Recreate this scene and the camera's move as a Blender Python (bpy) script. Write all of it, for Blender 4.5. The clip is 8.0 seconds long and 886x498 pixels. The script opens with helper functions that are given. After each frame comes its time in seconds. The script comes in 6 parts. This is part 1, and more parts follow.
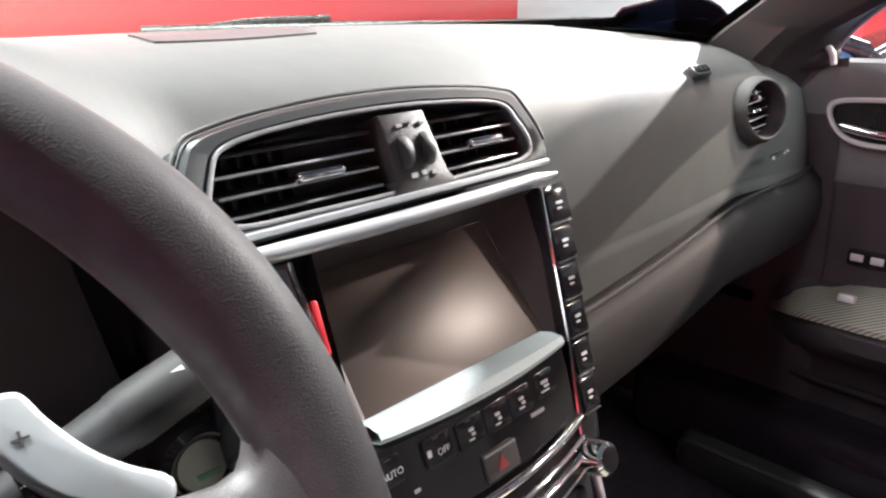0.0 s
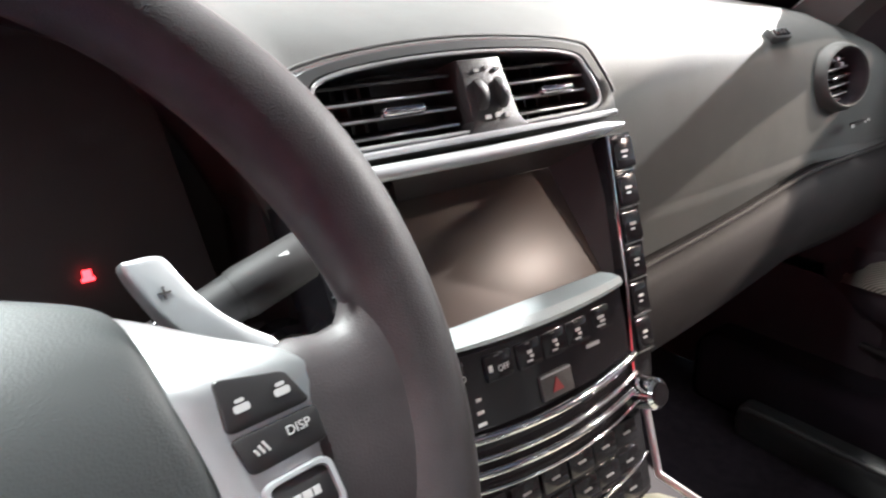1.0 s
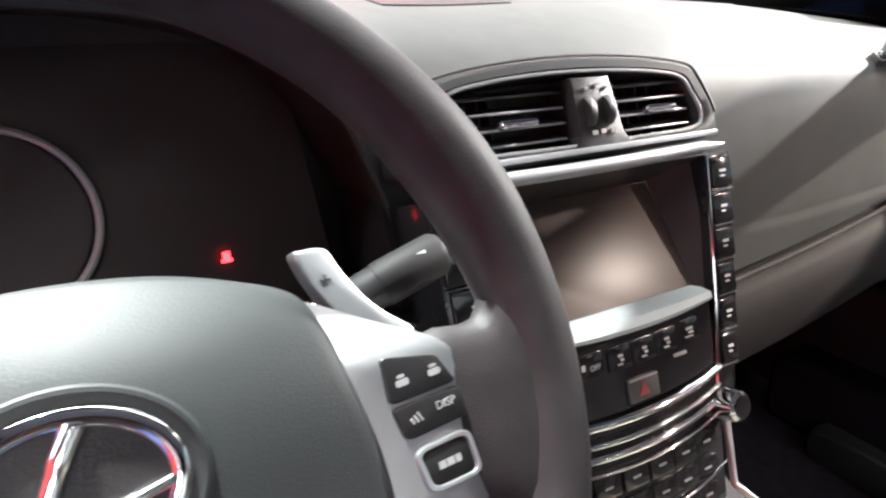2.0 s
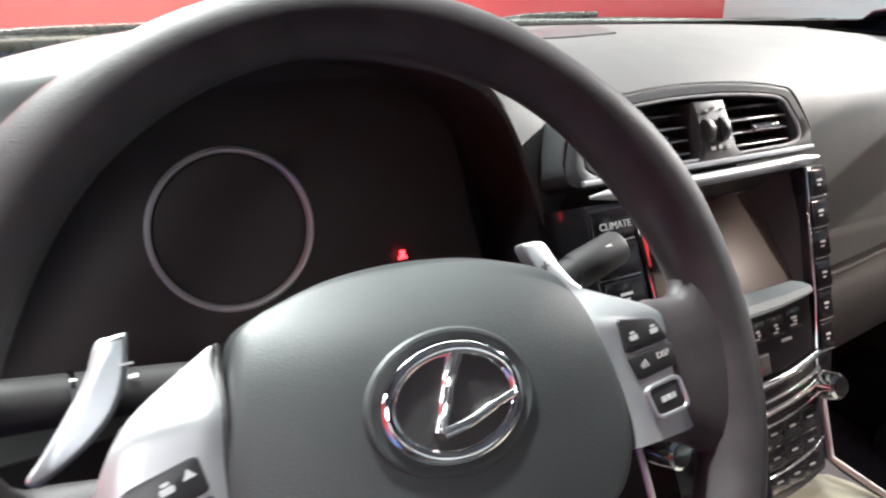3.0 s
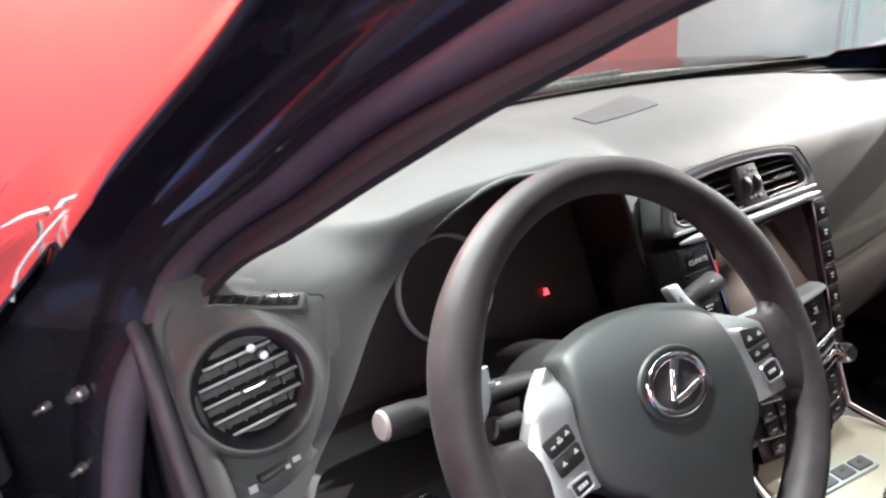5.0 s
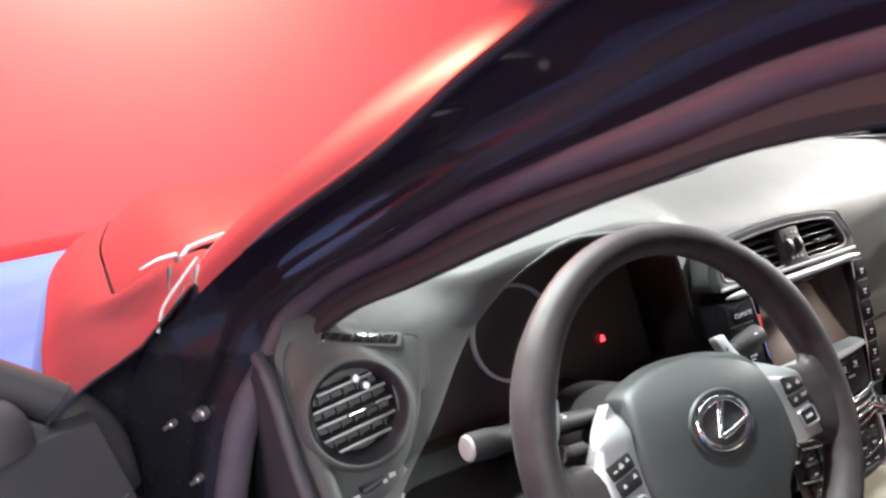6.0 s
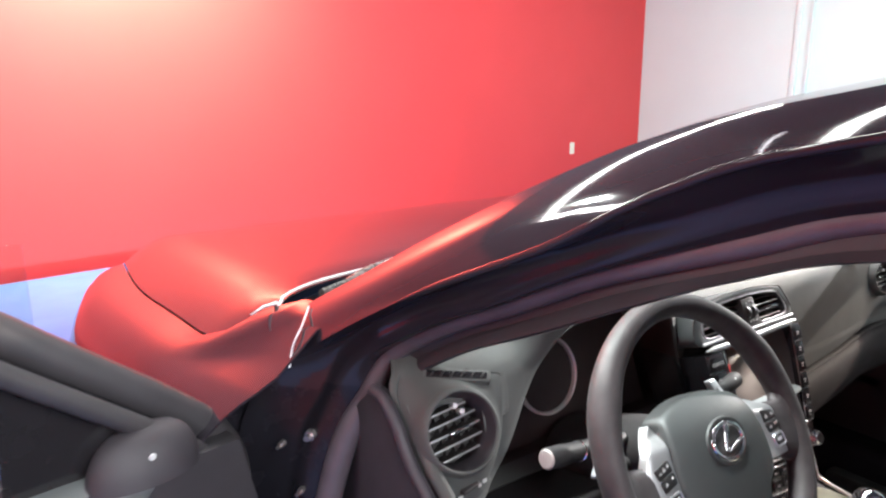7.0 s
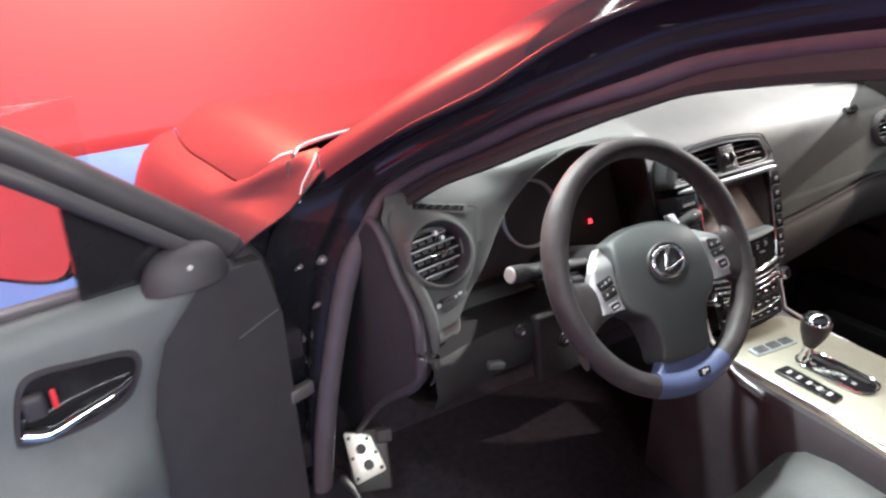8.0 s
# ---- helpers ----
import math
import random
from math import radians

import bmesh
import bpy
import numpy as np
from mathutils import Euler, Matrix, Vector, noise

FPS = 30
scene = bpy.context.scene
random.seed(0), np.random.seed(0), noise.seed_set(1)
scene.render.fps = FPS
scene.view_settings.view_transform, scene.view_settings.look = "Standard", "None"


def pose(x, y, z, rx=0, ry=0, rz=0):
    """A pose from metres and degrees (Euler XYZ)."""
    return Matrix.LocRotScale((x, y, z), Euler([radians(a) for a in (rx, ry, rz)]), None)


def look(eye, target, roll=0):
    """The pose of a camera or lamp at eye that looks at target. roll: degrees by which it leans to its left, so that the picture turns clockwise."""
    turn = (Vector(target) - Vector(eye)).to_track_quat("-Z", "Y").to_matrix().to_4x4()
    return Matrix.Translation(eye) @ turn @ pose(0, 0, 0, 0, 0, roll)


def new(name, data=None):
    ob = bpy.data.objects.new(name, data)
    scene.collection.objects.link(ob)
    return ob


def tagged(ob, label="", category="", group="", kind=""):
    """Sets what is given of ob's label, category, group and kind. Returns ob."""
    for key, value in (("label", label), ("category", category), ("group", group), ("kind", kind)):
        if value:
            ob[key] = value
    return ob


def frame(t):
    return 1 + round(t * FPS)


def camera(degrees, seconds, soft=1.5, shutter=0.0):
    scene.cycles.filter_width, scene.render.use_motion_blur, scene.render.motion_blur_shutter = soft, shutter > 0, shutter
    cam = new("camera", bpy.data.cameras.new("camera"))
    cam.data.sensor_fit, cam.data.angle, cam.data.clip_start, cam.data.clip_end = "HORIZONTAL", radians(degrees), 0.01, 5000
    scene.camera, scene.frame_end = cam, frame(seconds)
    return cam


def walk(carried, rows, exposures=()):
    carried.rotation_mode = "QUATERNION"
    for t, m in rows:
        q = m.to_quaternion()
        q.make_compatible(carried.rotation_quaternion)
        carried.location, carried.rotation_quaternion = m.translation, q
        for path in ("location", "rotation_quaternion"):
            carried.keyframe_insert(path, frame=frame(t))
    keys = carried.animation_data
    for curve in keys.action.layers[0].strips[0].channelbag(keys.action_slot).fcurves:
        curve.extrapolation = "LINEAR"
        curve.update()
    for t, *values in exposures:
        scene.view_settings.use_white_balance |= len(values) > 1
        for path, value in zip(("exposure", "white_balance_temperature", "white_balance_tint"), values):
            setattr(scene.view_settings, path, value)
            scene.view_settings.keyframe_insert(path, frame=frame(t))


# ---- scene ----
cam = camera(65.5, 8.0, 2.2, 0.35)
PATH = [
    (0, (-0.2474, -0.1465, 0.9509), (1.0464, 1.2315, 0.2974), -1.56),
    (0.5, (-0.2598, -0.1537, 0.9514), (0.9615, 1.2862, 0.2916), -1.15),
    (1, (-0.2773, -0.1793, 0.9393), (0.8492, 1.3087, 0.2202), -1.08),
    (1.2, (-0.2817, -0.1793, 0.9524), (0.8098, 1.3299, 0.2237), -0.62),
    (2.3, (-0.3450, -0.1971, 0.9583), (0.5898, 1.4194, 0.2419), 0.12),
    (2.5, (-0.3694, -0.2027, 0.9645), (0.5525, 1.4376, 0.2866), -0.65),
    (3, (-0.4399, -0.2163, 0.9770), (0.4640, 1.4261, 0.2803), -0.34),
    (3.5, (-0.4894, -0.2207, 0.9848), (0.4357, 1.4103, 0.2893), -0.76),
    (4, (-0.5651, -0.2257, 0.9994), (0.4399, 1.3319, 0.2485), -2.36),
    (4.2, (-0.5987, -0.2260, 1.0242), (0.4410, 1.2967, 0.2494), -3.73),
    (5.3, (-0.7186, -0.3387, 1.1283), (0.2047, 1.3088, 0.4702), -4.18),
    (5.5, (-0.7364, -0.3498, 1.1317), (0.1821, 1.3108, 0.5002), -2.96),
    (6, (-0.7663, -0.3665, 1.1579), (0.1274, 1.3270, 0.5802), -4.51),
    (6.5, (-0.8773, -0.3861, 1.2088), (0.1559, 1.2654, 0.7561), -2.84),
    (7, (-1.0316, -0.4246, 1.2332), (0.1046, 1.1592, 0.7853), -0.20),
    (7.5, (-1.0784, -0.4829, 1.2564), (0.0049, 1.0321, 0.5275), -2.10),
    (7.6, (-1.0656, -0.4964, 1.2449), (0.0217, 1.0006, 0.4856), -1.75),
    (8, (-1.0255, -0.6072, 1.2348), (-0.1060, 0.9814, 0.4405), -2.48),
]
walk(cam, [(t, look(eye, target, roll)) for t, eye, target, roll in PATH], ((0, 0.74), (2.5, 0.54), (4, 0.24), (5.5, 0.36), (6.5, 0.38), (7, 0.28), (8, 0.20)))

# ---- light ----
world = bpy.data.worlds.new("world")
scene.world = world
world.use_nodes = True
world.node_tree.nodes["Background"].inputs[0].default_value = (0.55, 0.58, 0.62, 1)
world.node_tree.nodes["Background"].inputs[1].default_value = 0.05


def spot(name, eye, target, watts, colour, size, blend=0.4, radius=0.06):
    lamp = bpy.data.lights.new(name, "SPOT")
    lamp.energy, lamp.color, lamp.spot_size, lamp.spot_blend, lamp.shadow_soft_size = watts, colour, radians(size), blend, radius
    ob = new(name, lamp)
    ob.matrix_world = look(eye, target)
    return ob


def area(name, eye, target, watts, colour, wide, tall):
    lamp = bpy.data.lights.new(name, "AREA")
    lamp.energy, lamp.color, lamp.shape, lamp.size, lamp.size_y = watts, colour, "RECTANGLE", wide, tall
    ob = new(name, lamp)
    ob.matrix_world = look(eye, target)
    return ob


# ceiling spots of the stand, and long soft boxes added unseen as fill
spot("spot_lamp_dash", (4.8, 0.15, 3.0), (0.28, 0.28, 0.92), 3700, (1.0, 0.96, 0.94), 7.5, 0.6, 0.03)
spot("spot_lamp_east", (4.2, -1.5, 3.2), (0.55, 0.20, 0.80), 800, (1.0, 0.86, 0.74), 9, 0.4, 0.03)
spot("spot_lamp_front", (-0.9, 3.1, 3.4), (-0.06, 0.12, 0.90), 1800, (0.92, 1.0, 0.98), 19, 1.0, 0.06)
spot("spot_lamp_side", (-2.2, -0.8, 3.3), (-1.25, 0.2, 0.7), 120, (0.86, 1.0, 0.98), 24, 0.7, 0.1)
# unseen fill, added to lift the wheel and the door seal
spot("fill_spot_door", (-2.1, -0.35, 2.5), (-0.34, 0.05, 0.85), 45, (0.88, 1.0, 0.99), 13, 0.8, 0.08)
spot("spot_lamp_over", (-0.55, 0.80, 3.3), (-0.30, 0.0, 0.86), 880, (0.92, 1.0, 0.98), 15, 0.8, 0.06)
spot("spot_lamp_far", (0.70, 0.70, 3.3), (0.46, 0.18, 0.86), 420, (1.0, 0.98, 0.95), 18, 0.8, 0.06)
spot("spot_lamp_back", (3.0, -2.3, 2.5), (0.1, 0.1, 0.8), 330, (1.0, 0.84, 0.74), 50, 0.5, 0.06)
spot("spot_lamp_wall", (0.15, 3.95, 3.25), (0.10, 4.95, 2.4), 1700, (1.0, 0.80, 0.50), 125, 1.0, 0.15)
# unseen wall washer, added to brighten the red mirrored in the pillar
spot("fill_spot_west", (-3.4, 3.4, 3.3), (-4.5, 3.9, 1.0), 800, (1.0, 0.90, 0.78), 110, 1.0, 0.12)
area("fill_box_front", (-1.35, 1.7, 3.4), (-1.35, 4.9, 0.5), 155, (0.98, 0.94, 1.0), 4.0, 0.5)
area("fill_box_back", (0.0, -3.6, 3.4), (-0.2, 0.0, 0.8), 620, (0.95, 0.98, 1.0), 5.0, 1.6)
area("fill_box_rear", (0.5, -4.4, 3.4), (0.5, -6.5, 1.4), 420, (1.0, 0.96, 0.94), 6.0, 0.5)
area("fill_box_left", (-2.6, 0.2, 3.4), (-1.8, 0.2, 0.0), 75, (0.98, 0.98, 1.0), 0.5, 4.0)
area("fill_box_right", (4.2, 1.4, 3.4), (6.4, 2.0, 1.4), 130, (0.70, 1.0, 0.95), 0.6, 4.0)
for x, y, w, l, watts in ((1.7, 1.3, 6.0, 0.12, 85), (1.7, 3.5, 6.0, 0.10, 85), (-1.3, 3.12, 0.10, 0.85, 45)):
    area("ring_lamp_tube", (x, y, 3.4), (x, y, 0), watts, (1.0, 0.99, 0.97), w, l)

# ---- materials ----
def material(name, colour, rough=0.5, metal=0.0, spread=0.08, scale=30.0, bump=0.0, bump_scale=400.0, coat=0.0, ior=1.5, sheen=0.0, spec=0.5, emit=0.0, rough_spread=0.06, alpha=1.0):
    m = bpy.data.materials.new(name)
    m.use_nodes = True
    tree = m.node_tree
    b = tree.nodes["Principled BSDF"]
    b.inputs["Roughness"].default_value, b.inputs["Metallic"].default_value = rough, metal
    b.inputs["IOR"].default_value, b.inputs["Specular IOR Level"].default_value = ior, spec
    b.inputs["Coat Weight"].default_value, b.inputs["Coat Roughness"].default_value = coat, 0.03
    b.inputs["Sheen Weight"].default_value = sheen
    if emit:
        b.inputs["Emission Color"].default_value, b.inputs["Emission Strength"].default_value = (*colour, 1), emit
    where = tree.nodes.new("ShaderNodeTexCoord")
    big = tree.nodes.new("ShaderNodeTexNoise")
    big.inputs["Scale"].default_value, big.inputs["Detail"].default_value = scale, 6
    tree.links.new(where.outputs["Object"], big.inputs["Vector"])
    ramp = tree.nodes.new("ShaderNodeValToRGB")
    ramp.color_ramp.elements[0].position, ramp.color_ramp.elements[1].position = 0.3, 0.7
    for n, k in ((0, 1 - spread), (1, 1 + spread)):
        ramp.color_ramp.elements[n].color = (*(min(1, c * k) for c in colour), 1)
    tree.links.new(big.outputs["Fac"], ramp.inputs["Fac"])
    tree.links.new(ramp.outputs["Color"], b.inputs["Base Color"])
    if rough_spread:
        span = tree.nodes.new("ShaderNodeMapRange")
        span.inputs["To Min"].default_value, span.inputs["To Max"].default_value = max(0.0, rough - rough_spread), rough + rough_spread
        second = tree.nodes.new("ShaderNodeTexNoise")
        second.inputs["Scale"].default_value, second.inputs["Detail"].default_value = scale * 3.1, 4
        tree.links.new(where.outputs["Object"], second.inputs["Vector"])
        tree.links.new(second.outputs["Fac"], span.inputs["Value"])
        tree.links.new(span.outputs["Result"], b.inputs["Roughness"])
    if bump:
        fine = tree.nodes.new("ShaderNodeTexVoronoi")
        fine.inputs["Scale"].default_value = bump_scale
        tree.links.new(where.outputs["Object"], fine.inputs["Vector"])
        lift = tree.nodes.new("ShaderNodeBump")
        lift.inputs["Strength"].default_value, lift.inputs["Distance"].default_value = bump, 0.001
        tree.links.new(fine.outputs["Distance"], lift.inputs["Height"])
        tree.links.new(lift.outputs["Normal"], b.inputs["Normal"])
    return m


def carbon(name):
    m = material(name, (0.35, 0.34, 0.29), 0.35, 0.3, 0.1, 20, coat=0.5)
    tree = m.node_tree
    b = tree.nodes["Principled BSDF"]
    where, wave, ramp = tree.nodes.new("ShaderNodeTexCoord"), tree.nodes.new("ShaderNodeTexWave"), tree.nodes.new("ShaderNodeValToRGB")
    wave.bands_direction = "DIAGONAL"
    wave.inputs["Scale"].default_value = 75
    ramp.color_ramp.elements[0].color, ramp.color_ramp.elements[1].color = (0.12, 0.12, 0.10, 1), (0.5, 0.49, 0.42, 1)
    tree.links.new(where.outputs["Object"], wave.inputs["Vector"])
    tree.links.new(wave.outputs["Fac"], ramp.inputs["Fac"])
    tree.links.new(ramp.outputs["Color"], b.inputs["Base Color"])
    return m


def glass(name, tint=(0.9, 0.95, 0.93)):
    m = bpy.data.materials.new(name)
    m.use_nodes = True
    tree = m.node_tree
    tree.nodes.remove(tree.nodes["Principled BSDF"])
    clear, shine, mix, angle, power, span = (tree.nodes.new("ShaderNode" + k) for k in ("BsdfTransparent", "BsdfGlossy", "MixShader", "LayerWeight", "Math", "MapRange"))
    clear.inputs[0].default_value = (*tint, 1)
    shine.inputs["Roughness"].default_value = 0.02
    angle.inputs["Blend"].default_value = 0.5
    power.operation, power.inputs[1].default_value = "POWER", 5.0
    span.inputs["To Min"].default_value, span.inputs["To Max"].default_value = 0.03, 0.75
    tree.links.new(angle.outputs["Facing"], power.inputs[0])
    tree.links.new(power.outputs[0], span.inputs["Value"])
    tree.links.new(span.outputs["Result"], mix.inputs[0])
    tree.links.new(clear.outputs[0], mix.inputs[1])
    tree.links.new(shine.outputs[0], mix.inputs[2])
    tree.links.new(mix.outputs[0], tree.nodes["Material Output"].inputs[0])
    return m


VINYL = material("soft dash vinyl", (0.076, 0.079, 0.078), 0.62, 0, 0.08, 14, 0.12, 900, spec=0.28)
VINYL_LOW = material("lower dash plastic", (0.022, 0.020, 0.021), 0.65, 0, 0.12, 18, 0.3, 700, spec=0.25)
LEATHER = material("wheel leather", (0.036, 0.030, 0.032), 0.52, 0, 0.24, 45, 0.13, 1300, sheen=0.04, spec=0.3)
HUB = material("airbag cover vinyl", (0.036, 0.039, 0.040), 0.52, 0, 0.06, 22, 0.10, 1100, spec=0.38)
BLACK = material("matt black plastic", (0.028, 0.025, 0.026), 0.5, 0, 0.2, 40, 0.2, 800)
PIANO = material("gloss black plastic", (0.014, 0.013, 0.015), 0.12, 0, 0.1, 20, rough_spread=0.03)
SILVER = material("satin silver trim", (0.62, 0.62, 0.64), 0.33, 0.85, 0.05, 60, rough_spread=0.05)
SILVER_PAINT = material("silver painted plastic", (0.64, 0.64, 0.66), 0.40, 0.25, 0.04, 80)
SPOKE_SILVER = material("satin silver spoke paint", (0.42, 0.42, 0.43), 0.42, 0.75, 0.05, 70, rough_spread=0.05)
PADDLE_SILVER = material("brushed paddle metal", (0.42, 0.44, 0.46), 0.38, 0.7, 0.06, 60, rough_spread=0.06)
PAD_BLACK = material("black rubbery button", (0.018, 0.017, 0.018), 0.42, 0, 0.15, 60)
CHROME = material("chrome", (0.86, 0.86, 0.87), 0.06, 1.0, 0.03, 50, rough_spread=0.03)
PAINT = material("black car paint", (0.024, 0.020, 0.026), 0.06, 0, 0.1, 8, ior=1.45, spec=0.42, rough_spread=0.01)
JAMB = material("gloss black jamb paint", (0.013, 0.012, 0.016), 0.26, 0, 0.2, 12, rough_spread=0.08, spec=0.25)
STALK = material("black stalk plastic", (0.016, 0.015, 0.016), 0.6, 0, 0.15, 30, spec=0.25)
STRIP = material("bright silver strip", (0.50, 0.51, 0.53), 0.30, 0.5, 0.015, 30, rough_spread=0)
WIPER = material("satin grey wiper paint", (0.12, 0.115, 0.11), 0.28, 0.4, 0.1, 40)
SLAT_SILVER = material("dull silver slat edge", (0.30, 0.30, 0.31), 0.4, 0.4, 0.06, 60)
RUBBER = material("door seal rubber", (0.088, 0.072, 0.086), 0.38, 0, 0.12, 40, 0.2, 600)
SEAL = material("violet black trim edge", (0.055, 0.048, 0.058), 0.5, 0, 0.12, 40, 0.2, 600)
FRAME_BLACK = material("door frame satin black", (0.038, 0.034, 0.038), 0.52, 0, 0.1, 25)
CARPET = material("dark carpet", (0.036, 0.029, 0.036), 0.95, 0, 0.22, 60, 0.6, 900, spec=0.1)
CLOTH = material("grey seat leather", (0.045, 0.048, 0.048), 0.55, 0, 0.12, 20, 0.3, 500)
VENT_GREY = material("satin grey vent frame", (0.060, 0.064, 0.067), 0.38, 0.1, 0.06, 40, 0.05, 900)
TRIM_DOOR = material("door card vinyl", (0.115, 0.123, 0.125), 0.55, 0, 0.1, 16, 0.35, 620)
# hardly visible headlining, made pale to bounce light into the dark footwell
LINING = material("pale grey roof cloth", (0.46, 0.46, 0.45), 0.9, 0, 0.06, 40, 0.3, 700, spec=0.1)
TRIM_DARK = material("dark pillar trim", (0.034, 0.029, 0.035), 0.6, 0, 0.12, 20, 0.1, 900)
VINYL_TIP = material("pale grey stalk end", (0.3, 0.27, 0.26), 0.5)
PALE = material("pale satin console trim", (0.37, 0.36, 0.29), 0.36, 0.25, 0.06, 30)
CARBON = carbon("woven door trim")
# shade and red reflection of the gauge recess, put into a dark brown
RECESS = material("shade brown recess", (0.027, 0.017, 0.017), 0.6, 0, 0.1, 20, 0.1, 900)
CEILING = material("dark grey ceiling", (0.05, 0.05, 0.052), 0.8, 0, 0.08, 2)
WALL_PALE = material("pale grey wall", (0.48, 0.51, 0.52), 0.7, 0, 0.06, 1.5)
BADGE = material("worn chrome", (0.86, 0.86, 0.87), 0.16, 1.0, 0.03, 50, rough_spread=0.04)
GAUGE_RING = material("dim metal gauge ring", (0.75, 0.72, 0.72), 0.42, 0.35, 0.05, 40)
RED_DIM = material("dim red print", (0.19, 0.02, 0.022), 0.5)
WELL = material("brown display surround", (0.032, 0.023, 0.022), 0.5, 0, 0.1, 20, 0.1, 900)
PRINT = material("white print", (0.45, 0.45, 0.45), 0.5, 0, 0.02, 50)
GREEN_PRINT = material("dull green print", (0.16, 0.36, 0.17), 0.5)
RED_GLOW = material("red warning light", (1.0, 0.03, 0.04), 0.4, 0, 0.0, 50, emit=6.0, rough_spread=0)
RED_PLASTIC = material("red plastic", (0.7, 0.04, 0.05), 0.35, 0, 0.05, 40)
SCREEN = material("matt display glass", (0.085, 0.060, 0.050), 0.38, 0, 0.03, 10, spec=0.6, rough_spread=0.02)
LEDGE = material("pale grey plastic", (0.33, 0.38, 0.39), 0.5, 0, 0.05, 40, 0.15, 700)
BLUE_GREY = material("blue grey wheel plastic", (0.060, 0.074, 0.145), 0.45, 0, 0.06, 30)
STEEL = material("drilled pedal aluminium", (0.7, 0.68, 0.62), 0.4, 0.8, 0.08, 60)
BOLT = material("zinc bolt", (0.55, 0.5, 0.5), 0.35, 0.9, 0.1, 80)
GLASS = glass("window glass")
MIRROR = material("mirror glass", (0.9, 0.9, 0.9), 0.01, 1.0, 0.0, 10, rough_spread=0)
WALL_RED = material("red painted wall", (0.68, 0.050, 0.052), 0.55, 0, 0.03, 1.3, 0.08, 180)
WALL_WHITE = material("white painted wall", (0.62, 0.75, 0.71), 0.6, 0, 0.03, 1.1, 0.08, 180)
FLOOR_BLUE = material("blue carpet floor", (0.085, 0.19, 0.48), 0.85, 0, 0.12, 3.0, 0.5, 300)
CREAM = material("cream socket plate", (0.8, 0.74, 0.6), 0.4, 0, 0.03, 40)

# ---- building ----
I4 = Matrix.Identity(4)


def holder(ob):
    """The thing or part that a new piece belongs to, at most one level below its thing."""
    while ob and ob.parent and ob.parent.parent:
        ob = ob.parent
    return ob


def part(name, bm, mat, parent=None, label="", sharp=38):
    """Links a bmesh as one mesh object under its parent."""
    bmesh.ops.recalc_face_normals(bm, faces=bm.faces[:])
    for f in bm.faces:
        f.smooth = True
    for e in bm.edges:
        if len(e.link_faces) == 2 and e.calc_face_angle(0) > radians(sharp):
            e.smooth = False
    data = bpy.data.meshes.new(name)
    bm.to_mesh(data)
    bm.free()
    data.materials.append(mat)
    ob = new(name, data)
    ob.parent = holder(parent)
    if label:
        tagged(ob, label)
    return ob


def thing(name, label, category, group="", kind="", at=(0, 0, 0)):
    ob = new(name)
    ob.location = at
    ob.empty_display_size = 0.05
    return tagged(ob, label, category, group, kind)


def basis(origin, u, v):
    """A frame at origin with x along u, y near v and z square to both."""
    u, v = Vector(u).normalized(), Vector(v)
    w = u.cross(v).normalized()
    v = w.cross(u)
    return Matrix(((u.x, v.x, w.x, origin[0]), (u.y, v.y, w.y, origin[1]), (u.z, v.z, w.z, origin[2]), (0, 0, 0, 1)))


def skin(rows, closed=False, ends=False):
    """A sheet through rows of points; closed: each row is a ring; ends: caps the first and last ring."""
    bm = bmesh.new()
    grid = [[bm.verts.new(p) for p in row] for row in rows]
    n = len(grid[0])
    for a, b in zip(grid, grid[1:]):
        for i in range(n if closed else n - 1):
            j = (i + 1) % n
            bm.faces.new((a[i], a[j], b[j], b[i]))
    if ends:
        bm.faces.new(grid[0][::-1])
        bm.faces.new(grid[-1])
    return bm


def thick(bm, t):
    """Gives a sheet thickness."""
    bmesh.ops.recalc_face_normals(bm, faces=bm.faces[:])
    bmesh.ops.solidify(bm, geom=bm.faces[:], thickness=t)
    return bm


def smooth_path(pts, n=8, closed=False):
    """Catmull-Rom through points."""
    p = [Vector(q) for q in pts]
    k = len(p)
    out = []
    for i in range(k if closed else k - 1):
        a, b, c, d = (p[(i + j) % k] if closed else p[min(max(i + j, 0), k - 1)] for j in (-1, 0, 1, 2))
        for s in range(n):
            t = s / n
            out.append(0.5 * (2 * b + (c - a) * t + (2 * a - 5 * b + 4 * c - d) * t * t + (3 * b - a - 3 * c + d) * t**3))
    if not closed:
        out.append(p[-1])
    return out


def tube(pts, r, n=12, closed=False, flat=1.0, up=(0, 0, 1), m=I4):
    """A round or oval bar along points; r: a number or one for each point."""
    p = [Vector(q) for q in pts]
    k = len(p)
    rows = []
    for i, q in enumerate(p):
        way = (p[(i + 1) % k] - p[i - 1]) if closed else (p[min(i + 1, k - 1)] - p[max(i - 1, 0)])
        side = way.cross(Vector(up))
        side = side.normalized() if side.length > 1e-6 else Vector((1, 0, 0))
        top = side.cross(way).normalized()
        rad = r[i] if isinstance(r, (list, tuple)) else r
        rows.append([m @ (q + rad * (math.cos(a) * side + flat * math.sin(a) * top)) for a in (2 * math.pi * j / n for j in range(n))])
    if closed:
        rows.append(rows[0])
        bm = skin(rows, True)
        bmesh.ops.remove_doubles(bm, verts=bm.verts[:], dist=1e-6)
        return bm
    return skin(rows, True, True)


